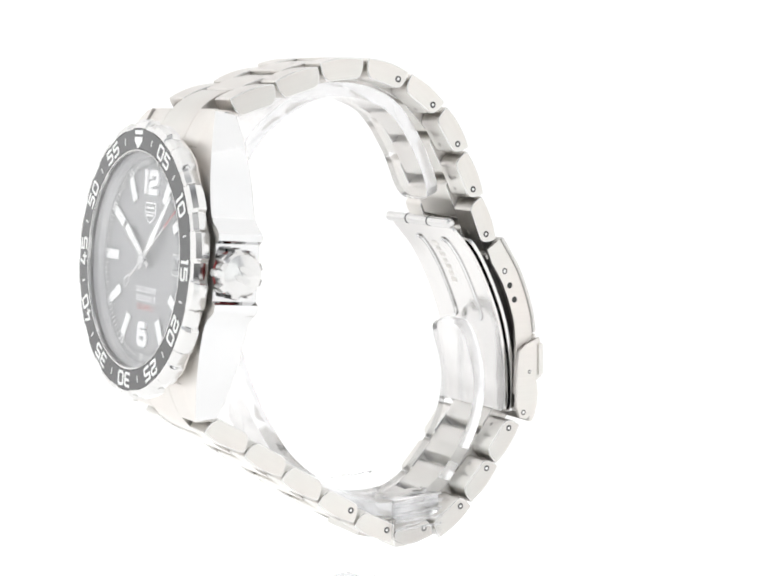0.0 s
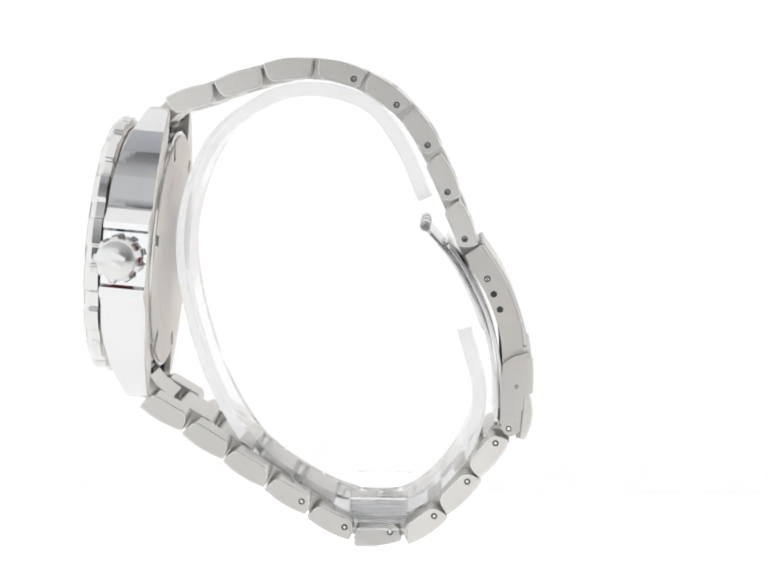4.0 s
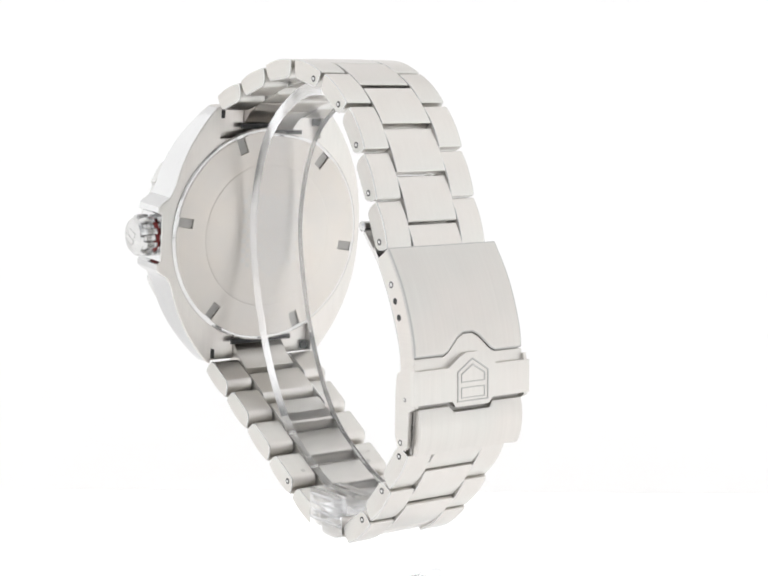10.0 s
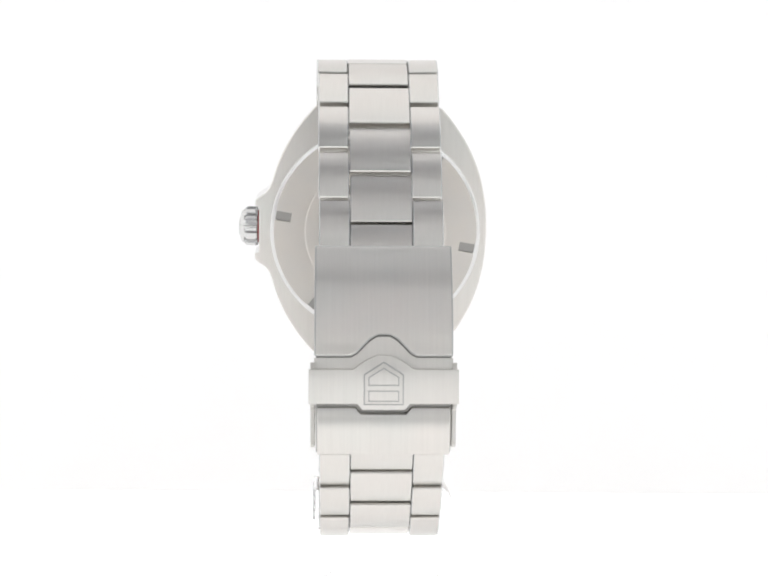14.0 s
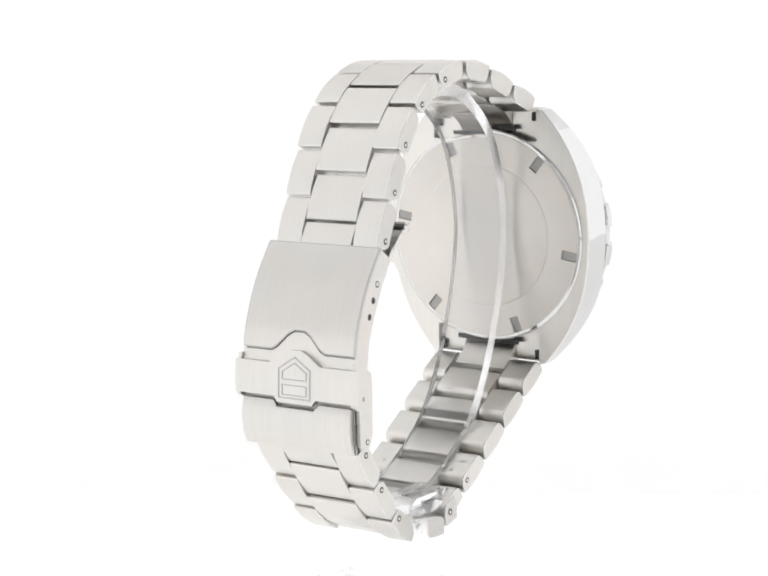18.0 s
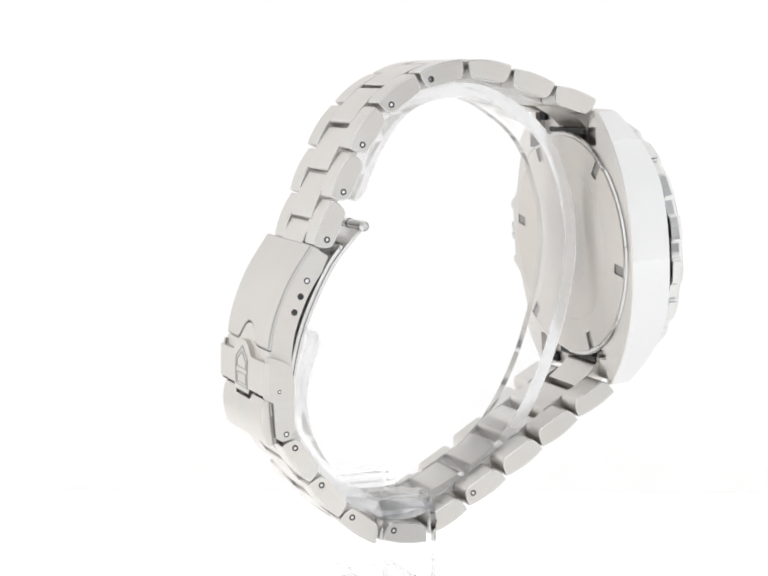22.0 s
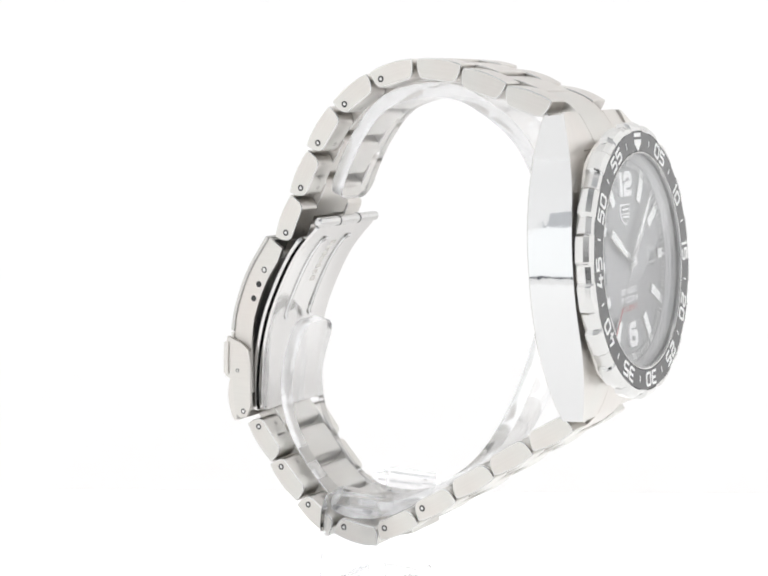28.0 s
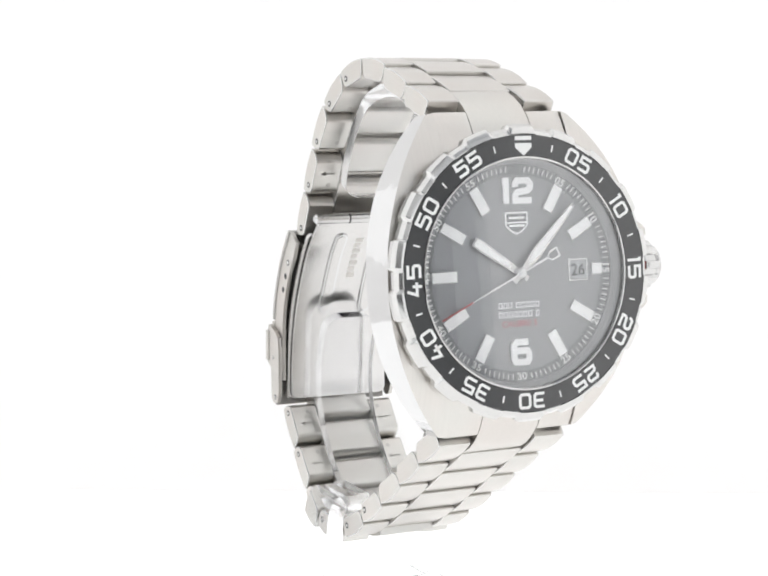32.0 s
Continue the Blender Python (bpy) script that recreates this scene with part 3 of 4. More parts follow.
    part("field", slab([(-1.65, 1.3), (1.65, 1.3), (1.65, 0.12), (-1.65, 0.12)], 0.1, 0.14), M_FLANGE, e)
    part("field", slab([(-1.65, -0.1), (1.65, -0.1), (1.65, -0.38), (0.8, -1.15), (0, -1.48), (-0.8, -1.15), (-1.65, -0.38)], 0.1, 0.14), M_FLANGE, e)
    for x0, x1, v in ((-1.3, 1.3, 0.7), (-1.3, 1.3, -0.45)):
        part("bar", slab(box(x0, x1, v - 0.16, v + 0.16), 0.13, 0.17), M_SILVER, e)
    # two printed lines, then the small red one
    for words, v in (((3, 5), -4.6), ((7, 1), -5.95)):
        x = -(sum(words) * 0.82 + 0.45) / 2 + 0.08
        for count in words:
            for _ in range(count):
                bm = bmesh.new()
                for x0, x1, v0, v1 in ((0, 0.12, -0.42, 0.42), (0.12, 0.62, 0.3, 0.42), (0.12, 0.62, -0.42, -0.3), (0.5, 0.62, -0.3, 0.3)):
                    bm.faces.new([bm.verts.new((x + u, v + w, 0.02)) for u, w in box(x0, x1, v0, v1)])
                part("printed_bar", bm, M_SILVER, d)
                x += 0.82
            x += 0.45
    part("printed_line", lettering("CALIBRE 5", 1.25, 0.01, 1.05), M_RED, d, "small red printed line", Matrix.Translation((0, -7.3, 0.03)))
    return d


def build_hands():
    def hand(name, outline, inlay, turn, z):
        h = part(name, slab(outline, 0, 0.22, edge=0.07), M_POL, watch, "polished steel hand with white lume", head(0, 0, z, turn))
        part("lume", slab(inlay, 0.2, 0.245), M_LUME, h)
        return h
    hour = hand("hour_hand", [(-0.42, -1.6), (-0.55, 1.0), (-0.85, 7.6), (-0.7, 8.9), (0.7, 8.9), (0.85, 7.6), (0.55, 1.0), (0.42, -1.6)],
                [(-0.3, 2.0), (-0.6, 7.6), (-0.5, 8.6), (0.5, 8.6), (0.6, 7.6), (0.3, 2.0)], 303.6, DIAL_W + 0.5)
    minute = hand("minute_hand", [(-0.4, -1.8), (-0.5, 1.0), (-0.85, 4.0), (-0.36, 13.2), (0.36, 13.2), (0.85, 4.0), (0.5, 1.0), (0.4, -1.8)],
                  [(-0.25, 2.0), (-0.6, 4.2), (-0.2, 12.9), (0.2, 12.9), (0.6, 4.2), (0.25, 2.0)], 43.6, DIAL_W + 0.8)
    sec = part("second_hand", slab([(-0.16, -5.0), (0.16, -5.0), (0.1, 9.0), (-0.1, 9.0)], 0, 0.12), M_SHARP, watch, "thin steel second hand with red tip", head(0, 0, DIAL_W + 1.1, 245))
    part("tip", slab([(-0.11, 9.0), (0.11, 9.0), (0.07, 14.6), (-0.07, 14.6)], -0.005, 0.125), M_RED, sec, "red painted tip")
    part("hub", disc([(0, -1.0), (0.85, -1.0), (0.85, 0.15), (0.6, 0.4), (0, 0.42)], 32), M_SHARP, sec)
    for o in ([(-0.75, -6.9), (0.75, -6.9), (0.75, -6.65), (-0.75, -6.65)], [(-0.75, -6.6), (-0.5, -6.6), (-0.5, -5.4), (-0.75, -5.4)], [(0.5, -6.6), (0.75, -6.6), (0.75, -5.4), (0.5, -5.4)], [(-0.75, -5.4), (0, -4.7), (0.75, -5.4), (0.5, -5.4), (0, -4.98), (-0.5, -5.4)]):
        part("counterweight", slab(o, 0, 0.12), M_SHARP, sec)
    return minute, sec


def build_crystal():
    c = part("crystal", disc([(0, -0.55), (16.48, -0.55), (16.5, 0.3), (16.25, 0.52), (12, 0.56), (6, 0.59), (0, 0.6)], 128), M_GLASS, watch, "clear sapphire crystal", HEAD)
    c.visible_shadow = False


def build_crown():
    def wave(a, r, h):
        if r < 3.5:
            return r
        k = abs((a / (2 * math.pi) * 9) % 1.0 - 0.5) * 2
        return r - 0.62 * min(1.0, max(0.0, (k - 0.42) / 0.16))
    m = head(0, 0, -5.6) @ Matrix.Rotation(radians(90), 4, "Y")
    k = part("crown", disc([(0, 21.2), (2.6, 21.2), (2.6, 22.0), (3.65, 22.15), (3.75, 22.5), (3.75, 24.0), (3.6, 24.4), (3.2, 24.7), (2.9, 25.2), (1.8, 25.55), (0, 25.65)], 120, wave), M_CROWN, watch, "polished screw-down crown with notched edge", m, 25)
    part("gasket", ring([(2.5, 21.85), (3.2, 21.85), (3.2, 22.1), (2.5, 22.1)], 48), M_RUBBER, k, "red ring round the crown", None)
    for x0 in (-1.1, 0.25):
        part("emblem_bar", slab([(x0, -1.3), (x0 + 0.85, -1.3), (x0 + 0.85, 0.8), (x0 + 0.42, 1.4), (x0, 0.8)], 25.3, 25.7, edge=0.05), M_POL, k, "", Matrix.Rotation(radians(68), 4, "Z"))


def build_caseback():
    rim = part("caseback", ring([(18.9, -10.3), (19.45, -10.3), (19.7, -10.1), (19.7, -9.8), (18.9, -9.8)], 128), M_POL, watch, "screw-in steel caseback", HEAD)
    out = []
    for k in range(6):
        c = 9 + 60 * k
        for j in range(-24, 25, 2):
            a = c + 30 + j
            out.append((19.05 * math.cos(radians(a)), 19.05 * math.sin(radians(a))))
        e = radians(c + 60)
        for dx, dy in ((18.95, -0.85), (16.0, -0.85), (16.0, 0.85), (18.95, 0.85)):
            out.append((dx * math.cos(e) - dy * math.sin(e), dx * math.sin(e) + dy * math.cos(e)))
    part("plate", slab(out, -10.5, -10.2, edge=0.06, seg=1), M_BACK, rim, "satin steel plate with six key slots", None)
    # slot depth is shallow, so its shade comes from the darker colour
    part("floor", disc([(0, -10.16), (18.85, -10.16), (18.85, -9.95), (0, -9.95)], 96), M_RECESS, rim, "recessed floor of the key slots, its shade painted in", None)
    part("medallion", disc([(0, -10.62), (13.0, -10.62), (13.3, -10.49), (0, -10.49)], 96), M_BACK, rim, "round engraved centre of the caseback", None)
    # engraved chequered field in the middle
    bm = bmesh.new()
    for i in range(-6, 7):
        for j in range(-8, 9):
            u, v = i * 1.05, j * 0.9
            if (i + j) % 2 or abs(u) > 6.0 or v > 7.2 or v < -4.5 - (6.0 - abs(u)) * 0.5:
                continue
            cell = [bm.verts.new((u + du, v + dv, -10.64)) for du, dv in ((-0.5, -0.42), (0.5, -0.42), (0.5, 0.42), (-0.5, 0.42))]
            bm.faces.new(cell)
    part("chequered_engraving", bm, M_CHEQ, rim, "finely chequered engraving")


# ---------------------------------------------------------------- bracelet
LINK_L, LINK_T = 8.0, 3.45


def link_profile(long, bow, corner):
    """Side view of a link in (along, out): a bowed outer face with tight corners, ends that curve in to a flat inner face."""
    h, t = long / 2, LINK_T / 2
    tip = t - bow * h * h
    half = [(h * k / 8, t - bow * (h * k / 8) ** 2) for k in range(8)] + [(h - 0.16, tip + 0.06), (h, tip - 0.12)]
    for k in range(1, 8):
        a = radians(90 * k / 7)
        half.append((h - corner * (1 - math.cos(a)), -t + (tip - 0.12 + t) * (1 - math.sin(a))))
    half.append((h * 0.25, -t))
    return half + [(-y, z) for y, z in reversed(half[1:])]


def link_mesh(name, width, mat, edge, long, bow, corner):
    bm = bmesh.new()
    prof = link_profile(long, bow, corner)
    va = [bm.verts.new((-width / 2, a, b)) for a, b in prof]
    vb = [bm.verts.new((width / 2, a, b)) for a, b in prof]
    n = len(prof)
    fa = bm.faces.new(va)
    fb = bm.faces.new(list(reversed(vb)))
    for i in range(n):
        bm.faces.new((va[i], vb[i], vb[(i + 1) % n], va[(i + 1) % n]))
    bmesh.ops.recalc_face_normals(bm, faces=bm.faces)
    bmesh.ops.bevel(bm, geom=list(fa.edges) + list(fb.edges), offset=edge, segments=2, profile=0.5, affect="EDGES")
    me = mesh_of(name, bm, mat, 32)
    me.materials.append(M_FLAT)
    me.materials.append(M_POL)
    for p in me.polygons:
        if abs(p.normal.x) > 0.97:
            p.material_index = 1
        elif abs(p.normal.x) > 0.25:
            p.material_index = 2
    return me


ME_OUTER = link_mesh("outer_link", 4.88, M_LINK, 0.18, 7.86, 0.03, 1.5)
ME_CENTER = link_mesh("center_link", 9.8, M_LINK, 0.1, 7.76, 0.02, 1.3)
ME_BAR = mesh_of("hinge_bar", rod(0.65, 18.6, 16), M_LINK)
ME_PIN = mesh_of("pin", rod(0.34, 0.5), M_POL)
# solid dark plug, painted as the shade inside a hole
ME_HOLE_SHADE = mesh_of("pin_hole_shade", rod(0.52, 0.42, 20, 0.02), M_DARK)
ARROW = [(-1.2, -0.12), (0.4, -0.12), (0.4, -0.4), (1.2, 0), (0.4, 0.4), (0.4, 0.12), (-1.2, 0.12)]
ME_DOT = mesh_of("dot_mark", disc([(0, -0.1), (0.36, -0.1), (0.42, 0.0), (0.42, 0.1), (0, 0.1)], 16), M_ETCH)
ME_ARROW = mesh_of("arrow_mark", slab(ARROW, -0.03, 0.03), M_LINK)


def link_pose(y, z, deg, cx):
    return Matrix.Translation((cx, y, z + ZW)) @ Matrix.Rotation(radians(deg), 4, "X")


# outer links: along, height and lean of each; from the head over the top to the clasp
TOP = [(30.35, 4.8, -17.0), (22.65, 7.45, -17.0), (14.8, 9.5, -6.0), (6.52, 8.95, 15.5), (-0.77, 5.55, 36.0), (-6.4, -0.35, 56.0), (-9.95, -7.7, 64.0), (-12.9, -15.2, 67.0)]
LOW = [(-17.75, -52.7, 128.0), (-13.05, -59.05, 133.0), (-7.35, -64.6, 144.5), (0.4, -66.5, 172.0), (7.85, -64.35, 207.5), (14.85, -59.95, 211.0), (21.65, -55.3, 212.0), (28.3, -50.7, 212.0), (35.1, -46.1, 210.0)]


def chain_middle(top, near):
    """Sideways place of a link, counted from the head."""
    k = min(1.0, near / 7)
    return -0.9 - 0.65 * k * (1 - k) + 0.2 * k * k if top else -0.9 + 0.33 * k


def build_links():
    for chain, hole_end, pinned, top in ((TOP, -1, range(3, 8), True), (LOW, 1, range(0, 6), False)):
        count = len(chain)
        for i, (y, z, deg) in enumerate(chain):
            near = (i if top else count - 1 - i)
            wide = 1.0 + 0.085 * max(0.0, 1 - near / 4)
            cx = chain_middle(top, near)
            base = link_pose(y, z, deg, cx)
            for side in (-1, 1):
                ob = place("outer_link", ME_OUTER, watch, base @ Matrix.Translation((side * 7.42 * wide, 0, 0)) @ Matrix.Diagonal((wide, 1, 1, 1)))
                if i in pinned:
                    m = Matrix.Translation((side * 2.27, hole_end * 2.25, -0.35))
                    place("pin_hole_shade", ME_HOLE_SHADE, ob, m)
                    place("pin", ME_PIN, ob, m @ Matrix.Translation((side * 0.02, 0, 0)))
                    place("dot_mark", ME_DOT, ob, Matrix.Translation((-side * 0.6, hole_end * 1.6, -LINK_T / 2 + 0.05)))
                    place("arrow_mark", ME_ARROW, ob, Matrix.Translation((0, -hole_end * 0.6, -LINK_T / 2 + 0.03)))
        # centre links sit half a pitch on
        for i in range(1, count + 1) if top else range(count):
            if i == 0:
                (y, z, d), (y2, z2, d2) = chain[0], chain[1]
                y, z, d = y - (y2 - y) * 0.5, z - (z2 - z) * 0.5, d
            elif i == count:
                (y, z, d), (y2, z2, d2) = chain[-1], chain[-2]
                y, z, d = y - (y2 - y) * 0.5, z - (z2 - z) * 0.5, d
            else:
                (y0, z0, d0), (y1, z1, d1) = chain[i - 1], chain[i]
                y, z, d = (y0 + y1) / 2, (z0 + z1) / 2, (d0 + d1) / 2
                lift = 2.0 * abs(math.sin(radians(d1 - d0) / 2)) - 0.04
                y, z = y - math.sin(radians(d)) * lift, z + math.cos(radians(d)) * lift
            near = (i if top else count - i)
            wide = 1.0 + 0.085 * max(0.0, 1 - near / 4)
            cx = chain_middle(top, near)
            mid = place("center_link", ME_CENTER, watch, link_pose(y, z, d, cx) @ Matrix.Diagonal((wide, 1, 1, 1)))
            for e in (-2.1, 2.1):
                place("hinge_bar", ME_BAR, mid, Matrix.Translation((0, e, -0.6)))
    # end links between the lugs: a shoulder on each side and a longer tongue that curves down to the bracelet
    for sgn in (1, -1):
        crest = [(17.7, -4.4), (20.0, -5.24), (21.5, -5.95), (23.0, -6.8), (24.6, -8.3), (25.9, -10.1), (26.9, -12.2)]
        under = [(24.2, -13.0), (22.4, -10.2), (20.4, -8.4), (17.7, -8.2)]
        for x0, x1, top, low in ((-10.6, -5.02, crest[:4] + [(23.6, -7.3)], [(23.3, -8.2), (17.7, -8.2)]), (-4.96, 4.96, crest, under), (5.02, 10.6, crest[:4] + [(23.6, -7.3)], [(23.3, -8.2), (17.7, -8.2)])):
            bm = slab([(sgn * v, w) for v, w in top + low], x0, x1, edge=0.12)
            bm.transform(Matrix(((0, 0, 1, 0), (1, 0, 0, 0), (0, 1, 0, 0), (0, 0, 0, 1))))
            part("end_link", bm, M_LINK, watch, "", HEAD)


# ---------------------------------------------------------------- clasp
CLASP = smooth_line([(-16.0, -17.4), (-19.7, -23.1), (-22.2, -29.4), (-23.0, -34.3), (-23.2, -39.0), (-23.0, -44.0), (-22.5, -48.4)])
BLADE = smooth_line([(-6.9, -15.2), (-11.8, -21.0), (-15.9, -29.3), (-17.8, -36.4), (-18.4, -42.6), (-18.3, -46.6)])


def build_clasp():
    at = Matrix.Translation((-0.42, 0, ZW - 0.11)) @ Matrix.Diagonal((1.035, 1.03, 1.03, 1))
    s = lambda z: run_at(CLASP, z)
    end = CLASP[1][-1]
    # body seen only in the seams; dark colour stands in for their shade
    body = part("clasp", bent(box(-10.1, 10.1, 0.15, end - 0.2), CLASP, -0.95, -0.38, 1.2), M_RECESS, watch, "steel fold-over clasp with brushed covers", at)
    notch = [(-10.4, s(-33.4)), (-4.9, s(-33.4)), (-4.0, s(-32.9)), (-2.0, s(-30.9)), (-0.9, s(-30.3)), (0.9, s(-30.3)), (2.0, s(-30.9)), (4.0, s(-32.9)), (4.9, s(-33.4)), (10.4, s(-33.4)), (10.4, 0.0), (-10.4, 0.0)]
    part("cover", bent(notch, CLASP, -0.5, 0.15, 0.9, 0.26, rim=True), M_CLASP, body, "brushed cover plate with a peaked edge")
    low = s(-40.4)
    edge = [(x, y + 0.22) for x, y in notch[:10]]
    part("middle_plate", bent(edge + [(10.2, low), (-10.2, low)], CLASP, -0.5, -0.03, 0.9, 0.06), M_CLASP, body, "narrow brushed plate between cover and flap")
    flap = [(-11.2, low), (-3.9, low), (-3.2, low + 0.9), (3.2, low + 0.9), (3.9, low), (11.2, low), (11.2, s(-35.3)), (4.6, s(-35.3)), (2.4, s(-33.8)), (1.1, s(-33.2)), (-1.1, s(-33.2)), (-2.4, s(-33.8)), (-4.6, s(-35.3)), (-11.2, s(-35.3))]
    lock = part("lock_flap", bent(flap, CLASP, -0.05, 0.8, 0.9, 0.26, rim=True), M_CLASP, body, "brushed safety flap with a shield emblem")
    tail = [(-9.95, end + 0.0), (9.95, end), (9.95, low + 0.7), (4.2, low + 0.7), (3.4, low + 1.6), (-3.4, low + 1.6), (-4.2, low + 0.7), (-9.95, low + 0.7)]
    part("end_cover", bent(tail, CLASP, -0.5, lambda x, y: 0.35 + 0.75 * math.sin(math.pi * min(1.0, max(0.0, (y - low - 0.7) / (end - low - 0.7)))) ** 0.7, 0.7, 0.25), M_CLASP, body, "brushed lower cover plate")
    # raised shield outline and the outlines of its two fields, shade painted in darker steel
    def line_strip(corners, wide):
        n = len(corners)
        cx, cz = sum(c[0] for c in corners) / n, sum(c[1] for c in corners) / n
        inner = []
        for k in range(n):
            p, q, r = (Vector(corners[(k + d) % n]) for d in (-1, 0, 1))
            a, b = (q - p).normalized(), (r - q).normalized()
            m = (Vector((-a.y, a.x)) + Vector((-b.y, b.x))).normalized()
            m *= wide / max(0.3, m.dot(Vector((-a.y, a.x))))
            inner.append(q + m if (Vector((cx, cz)) - q).dot(m) > 0 else q - m)
        for k in range(n):
            j = (k + 1) % n
            o = [tuple(corners[k]), tuple(corners[j]), tuple(inner[j]), tuple(inner[k])]
            part("emblem_line", bent([(x, s(z)) for x, z in o], CLASP, 0.7, 0.9, 0.9, 0.03), M_LINE_SHADE, lock)
    line_strip([(-3.0, -40.6), (3.0, -40.6), (3.0, -36.0), (0.0, -34.1), (-3.0, -36.0)], 0.2)
    line_strip([(-2.3, -40.1), (2.3, -40.1), (2.3, -38.4), (-2.3, -38.4)], 0.16)
    line_strip([(-2.3, -37.7), (2.3, -37.7), (2.3, -36.4), (0.0, -35.0), (-2.3, -36.4)], 0.16)
    # cheeks of the flap and side walls of the cover
    for side in (-1, 1):
        cheek = [(-19.0, -38.5), (-19.3, -36.2), (-20.6, -35.2), (-23.4, -34.2), (-23.8, -36), (-23.9, -40.8), (-22.4, -41.6), (-22.0, -47.0), (-20.9, -47.7), (-19.6, -47.4), (-18.9, -45.5)]
        bm = slab(cheek, 0, 0.7, edge=0.12)
        bm.transform(Matrix(((0, 0, 1, 0), (1, 0, 0, 0), (0, 1, 0, 0), (0, 0, 0, 1))))
        ch = part("cheek", bm, M_FLAT, body, "", Matrix.Translation((10.25 if side > 0 else -10.95, 0, 0)))
        wall = [tuple(on_line(CLASP, end * k / 14)[0] + on_line(CLASP, end * k / 14)[1] * -0.45) for k in range(13)]
        deep = [tuple(on_line(CLASP, end * k / 14)[0] + on_line(CLASP, end * k / 14)[1] * (-3.9 if k > 0 else -3.4)) for k in range(12, -1, -1)]
        bm = slab(wall + deep, 0, 0.75, edge=0.1)
        bm.transform(Matrix(((0, 0, 1, 0), (1, 0, 0, 0), (0, 1, 0, 0), (0, 0, 0, 1))))
        w = part("side_wall", bm, M_FLAT, body, "", Matrix.Translation((9.4 if side > 0 else -10.15, 0, 0)))
        for y, z, dark in ((-16.65, -22.95, 0), (-17.7, -25.35, 1), (-18.7, -27.75, 1)):
            m = Matrix.Translation(((0.56 if side > 0 else 0.19), y, z))
            place("adjustment_hole_shade", ME_HOLE_SHADE, w, m)
            if not dark:
                place("pin", ME_PIN, w, m @ Matrix.Diagonal((1.02, 1.25, 1.25, 1)))
        for y, z, wide in ((-20.3, -46.5, 1.1), (-21.4, -39.8, 0.75)):
            place("rivet_ring", ME_HOLE_SHADE, ch, Matrix.Translation((0.52 if side > 0 else 0.18, y, z)) @ Matrix.Diagonal((1, 0.8 * wide, 0.8 * wide, 1)))
            place("rivet", ME_PIN, ch, Matrix.Translation((0.53 if side > 0 else 0.17, y, z)) @ Matrix.Diagonal((1, wide, wide, 1)))
    # folding blades
    e2 = BLADE[1][-1]
    bl = part("folding_blade", bent(round_box(-8.7, 8.7, 0.0, e2, 1.2), BLADE, -0.25, 0.3, 1.2, 0.08), M_BLADE, watch, "polished curved folding blade with two long slots", at)
    for x in (-3.6, 3.6):
        rb = part("slot_rim", bent(round_box(x - 1.15, x + 1.15, 3.0, 19.5, 1.1), BLADE, -0.55, -0.2, 1.2, 0.16), M_SHARP, bl)
        part("slot", bent(round_box(x - 0.8, x + 0.8, 3.4, 19.1, 0.8), BLADE, -0.68, -0.5, 1.2, 0.1), M_BLADE, rb)
    for k in range(7):
        part("engraved_bar", bent(box(-0.7 + (0.25 if k % 2 else 0), 0.7, 4.2 + 1.25 * k, 5.1 + 1.25 * k), BLADE, -0.29, -0.24, 1.0), M_CLASP, bl)
    part("folding_blade", bent(round_box(-9.2, 9.2, 4.0, e2, 1.0), BLADE, 0.6, 1.2, 1.2, 0.08), M_BLADE, watch, "polished lower folding blade", at)
    bar = part("clasp_bar", rod(0.8, 18.6, 24, 0.35), M_CROWN, watch, "polished cross bar", at @ Matrix.Translation((0.3, -6.9, -14.9)))
    for x in (-3.1, 3.1):
        place("collar", mesh_of("collar", rod(0.86, 0.25, 24, 0.04), M_DARK), bar, Matrix.Translation((x, 0, 0)))


# ---------------------------------------------------------------- stand
CUFF = smooth_line([(-14.3, -31.6), (-16.9, -42), (-14.6, -51.6), (-6.6, -60.6), (3.5, -62.2), (14.5, -57.5), (23.0, -50), (29.8, -36), (33.0, -18), (28.5, -2.5), (19.4, 5.4), (10.9, 7.4), (1.8, 4.9), (-4.0, -2.0), (-7.8, -10.6)])
FOOT = smooth_line([(8.9, -59.6), (9.7, -60.2), (10.3, -61.4), (10.6, -64), (10.6, -69), (10.6, -74), (10.6, -79.5)], 6)
BASE = smooth_line([(9.0, -74.3), (5, -74.3), (-5, -74.3), (-8.0, -74.4), (-9.2, -75.4), (-9.4, -77), (-9.4, -79.5)], 6)


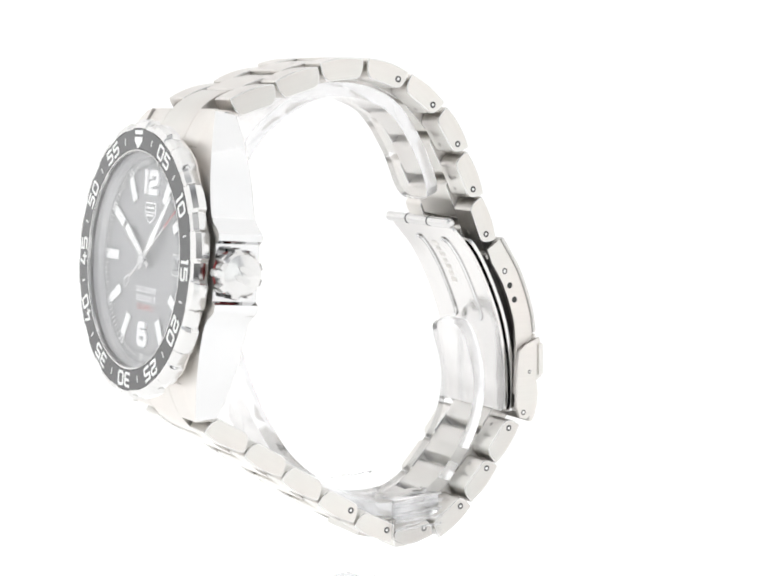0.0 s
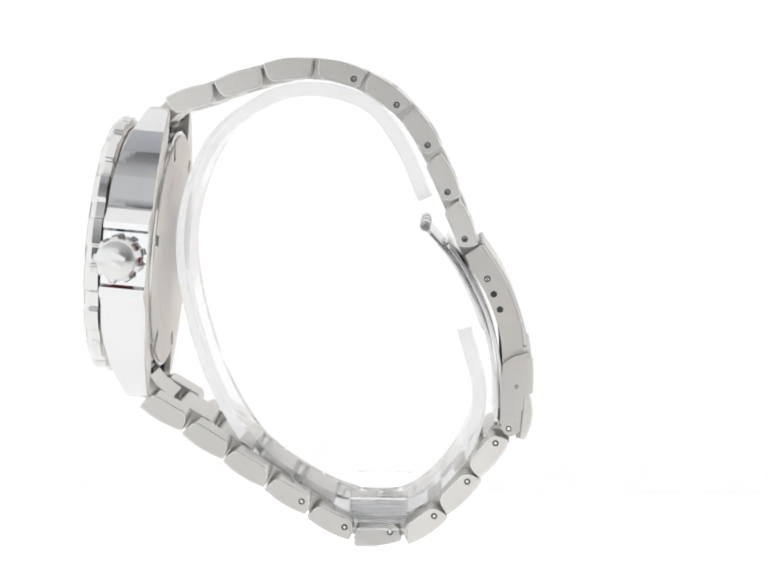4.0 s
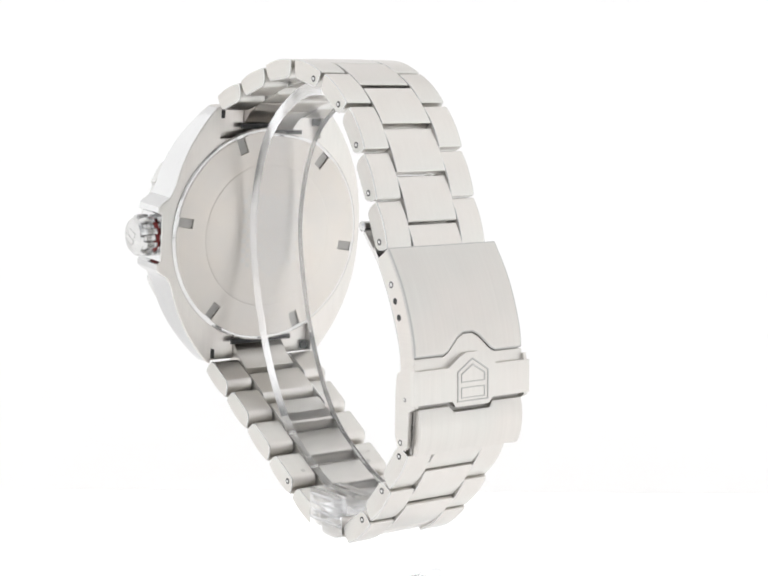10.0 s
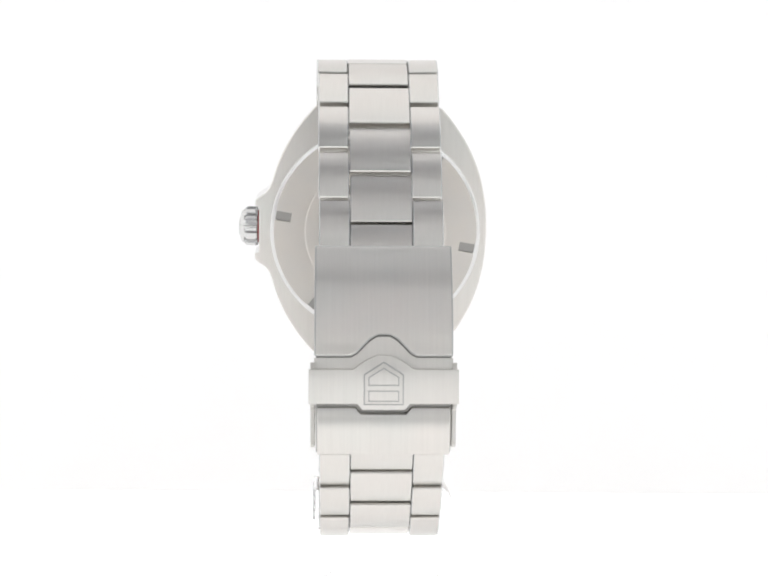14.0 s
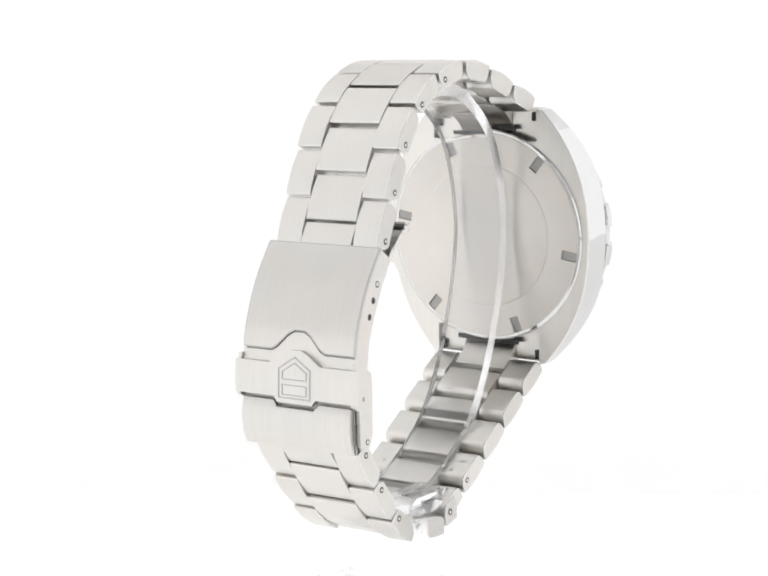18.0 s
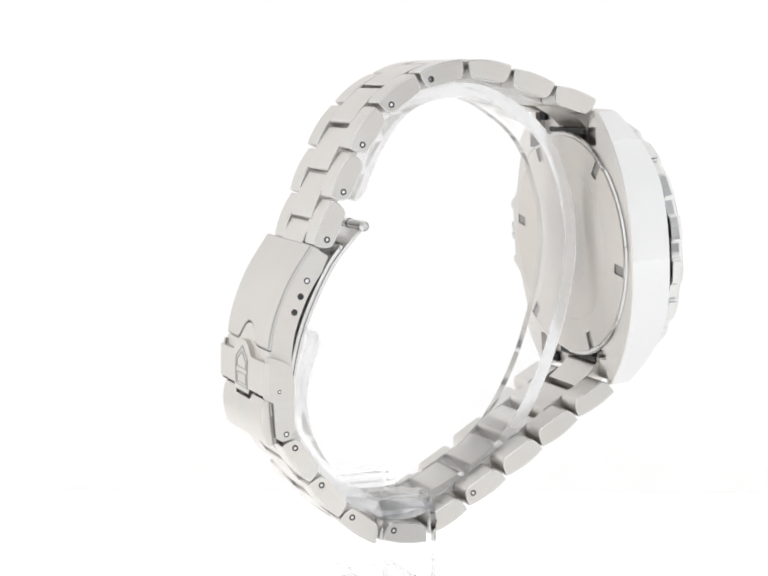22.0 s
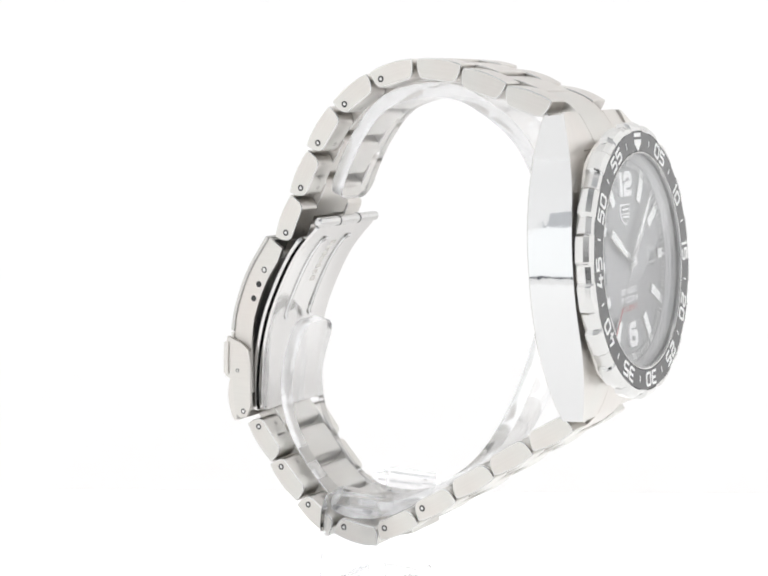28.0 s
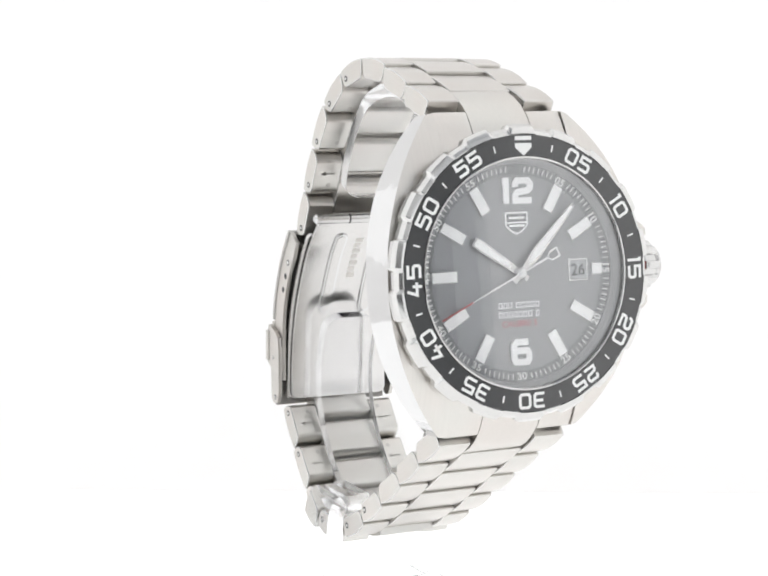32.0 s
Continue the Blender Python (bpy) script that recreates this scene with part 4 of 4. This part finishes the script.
def build_stand():
    at = Matrix.Translation((0, 0, ZS - 0.11)) @ Matrix.Diagonal((1.03, 1.03, 1.03, 1))
    e = CUFF[1][-1]
    part("cuff", bent(round_box(-5.1, 4.5, 0.0, e, 2.8, 6), CUFF, -2.2, 0.0, 0.7, 0.75, seg=4, rim=True), M_ACRYL, stand, "clear acrylic open cuff", at)
    # saddle with cross ribs on both sides of the cuff; it ends in a plate that hangs over the bracelet's side
    rib = lambda x, y: -58.6 + (0.3 if int((x + 20) / 1.9) % 2 else 0.0)
    for x0, x1 in ((-10.2, -5.16), (4.56, 8.4)):
        xs = sorted([-20 + 1.9 * k + e for k in range(1, 20) for e in (-0.02, 0.02) if x0 < -20 + 1.9 * k + e < x1])
        bm = slab(box(x0, x1, -4.5, 4.65), lambda x, y: -62.4 + 0.05 * y * y, rib, [(0, x) for x in xs] + [(1, -4.5 + 9.15 * k / 8) for k in range(1, 8)])
        saddle = part("saddle", bm, M_BLOCK, stand, "clear ribbed acrylic saddle", at)
        # the free side ends in a plate with a curved lower edge; raised ribs cross it
        if x0 < 0:
            low = [(-4.5 + 9.15 * k / 10, -66.2 + 0.075 * (-4.575 + 9.15 * k / 10) ** 2) for k in range(11)]
            bm = slab(low + [(4.65, -58.2), (-4.5, -58.2)], 0, 0.9, edge=0.2)
            bm.transform(Matrix(((0, 0, 1, 0), (1, 0, 0, 0), (0, 1, 0, 0), (0, 0, 0, 1))))
            part("end_plate", bm, M_BLOCK, saddle, "clear end plate with a curved lower edge", Matrix.Translation((-11.15, 0, 0)))
            for z in (-59.2, -60.5, -61.8, -63.1):
                bm = rod(0.2, 8.8, 10, 0.08)
                bm.transform(Matrix.Rotation(radians(90), 4, "Z"))
                part("rib", bm, M_EDGE, saddle, "", Matrix.Translation((-11.15, 0.05, z)))
    part("leg", bent(box(-4.7, 4.6, 0.0, FOOT[1][-1]), FOOT, -1.4, 1.5, 1.0, 0.3, plane="y"), M_FOOT, stand, "clear acrylic leg", at)
    part("base", bent(box(-4.7, 4.6, 0.0, BASE[1][-1]), BASE, -1.1, 1.1, 1.0, 0.3, plane="y"), M_FOOT, stand, "clear acrylic foot plate with turned-down lip", at)


build_case()
build_bezel()
build_dial()
minute_hand, second_hand = build_hands()
build_crystal()
build_crown()
build_caseback()
build_links()
build_clasp()
build_stand()
for ob in stand.children:
    ob.visible_shadow = False


# ---------------------------------------------------------------- what moves
def motions():
    times = [2.0 * k for k in range(17)]
    walk(watch, [(t, pose(0, 0, 0.0135, 0, 0, turn_at(t))) for t in times])
    walk(stand, [(t, pose(0, 0, 0, 0, 0, turn_at(t))) for t in times])
    walk(second_hand, [(t, mm_pose(head(0, 0, DIAL_W + 1.1, 245.4 - 6.0 * (32 - t)))) for t in times])
    walk(minute_hand, [(t, mm_pose(head(0, 0, DIAL_W + 0.8, 43.6 - 0.1 * (32 - t)))) for t in (0.0, 32.0)])


motions()
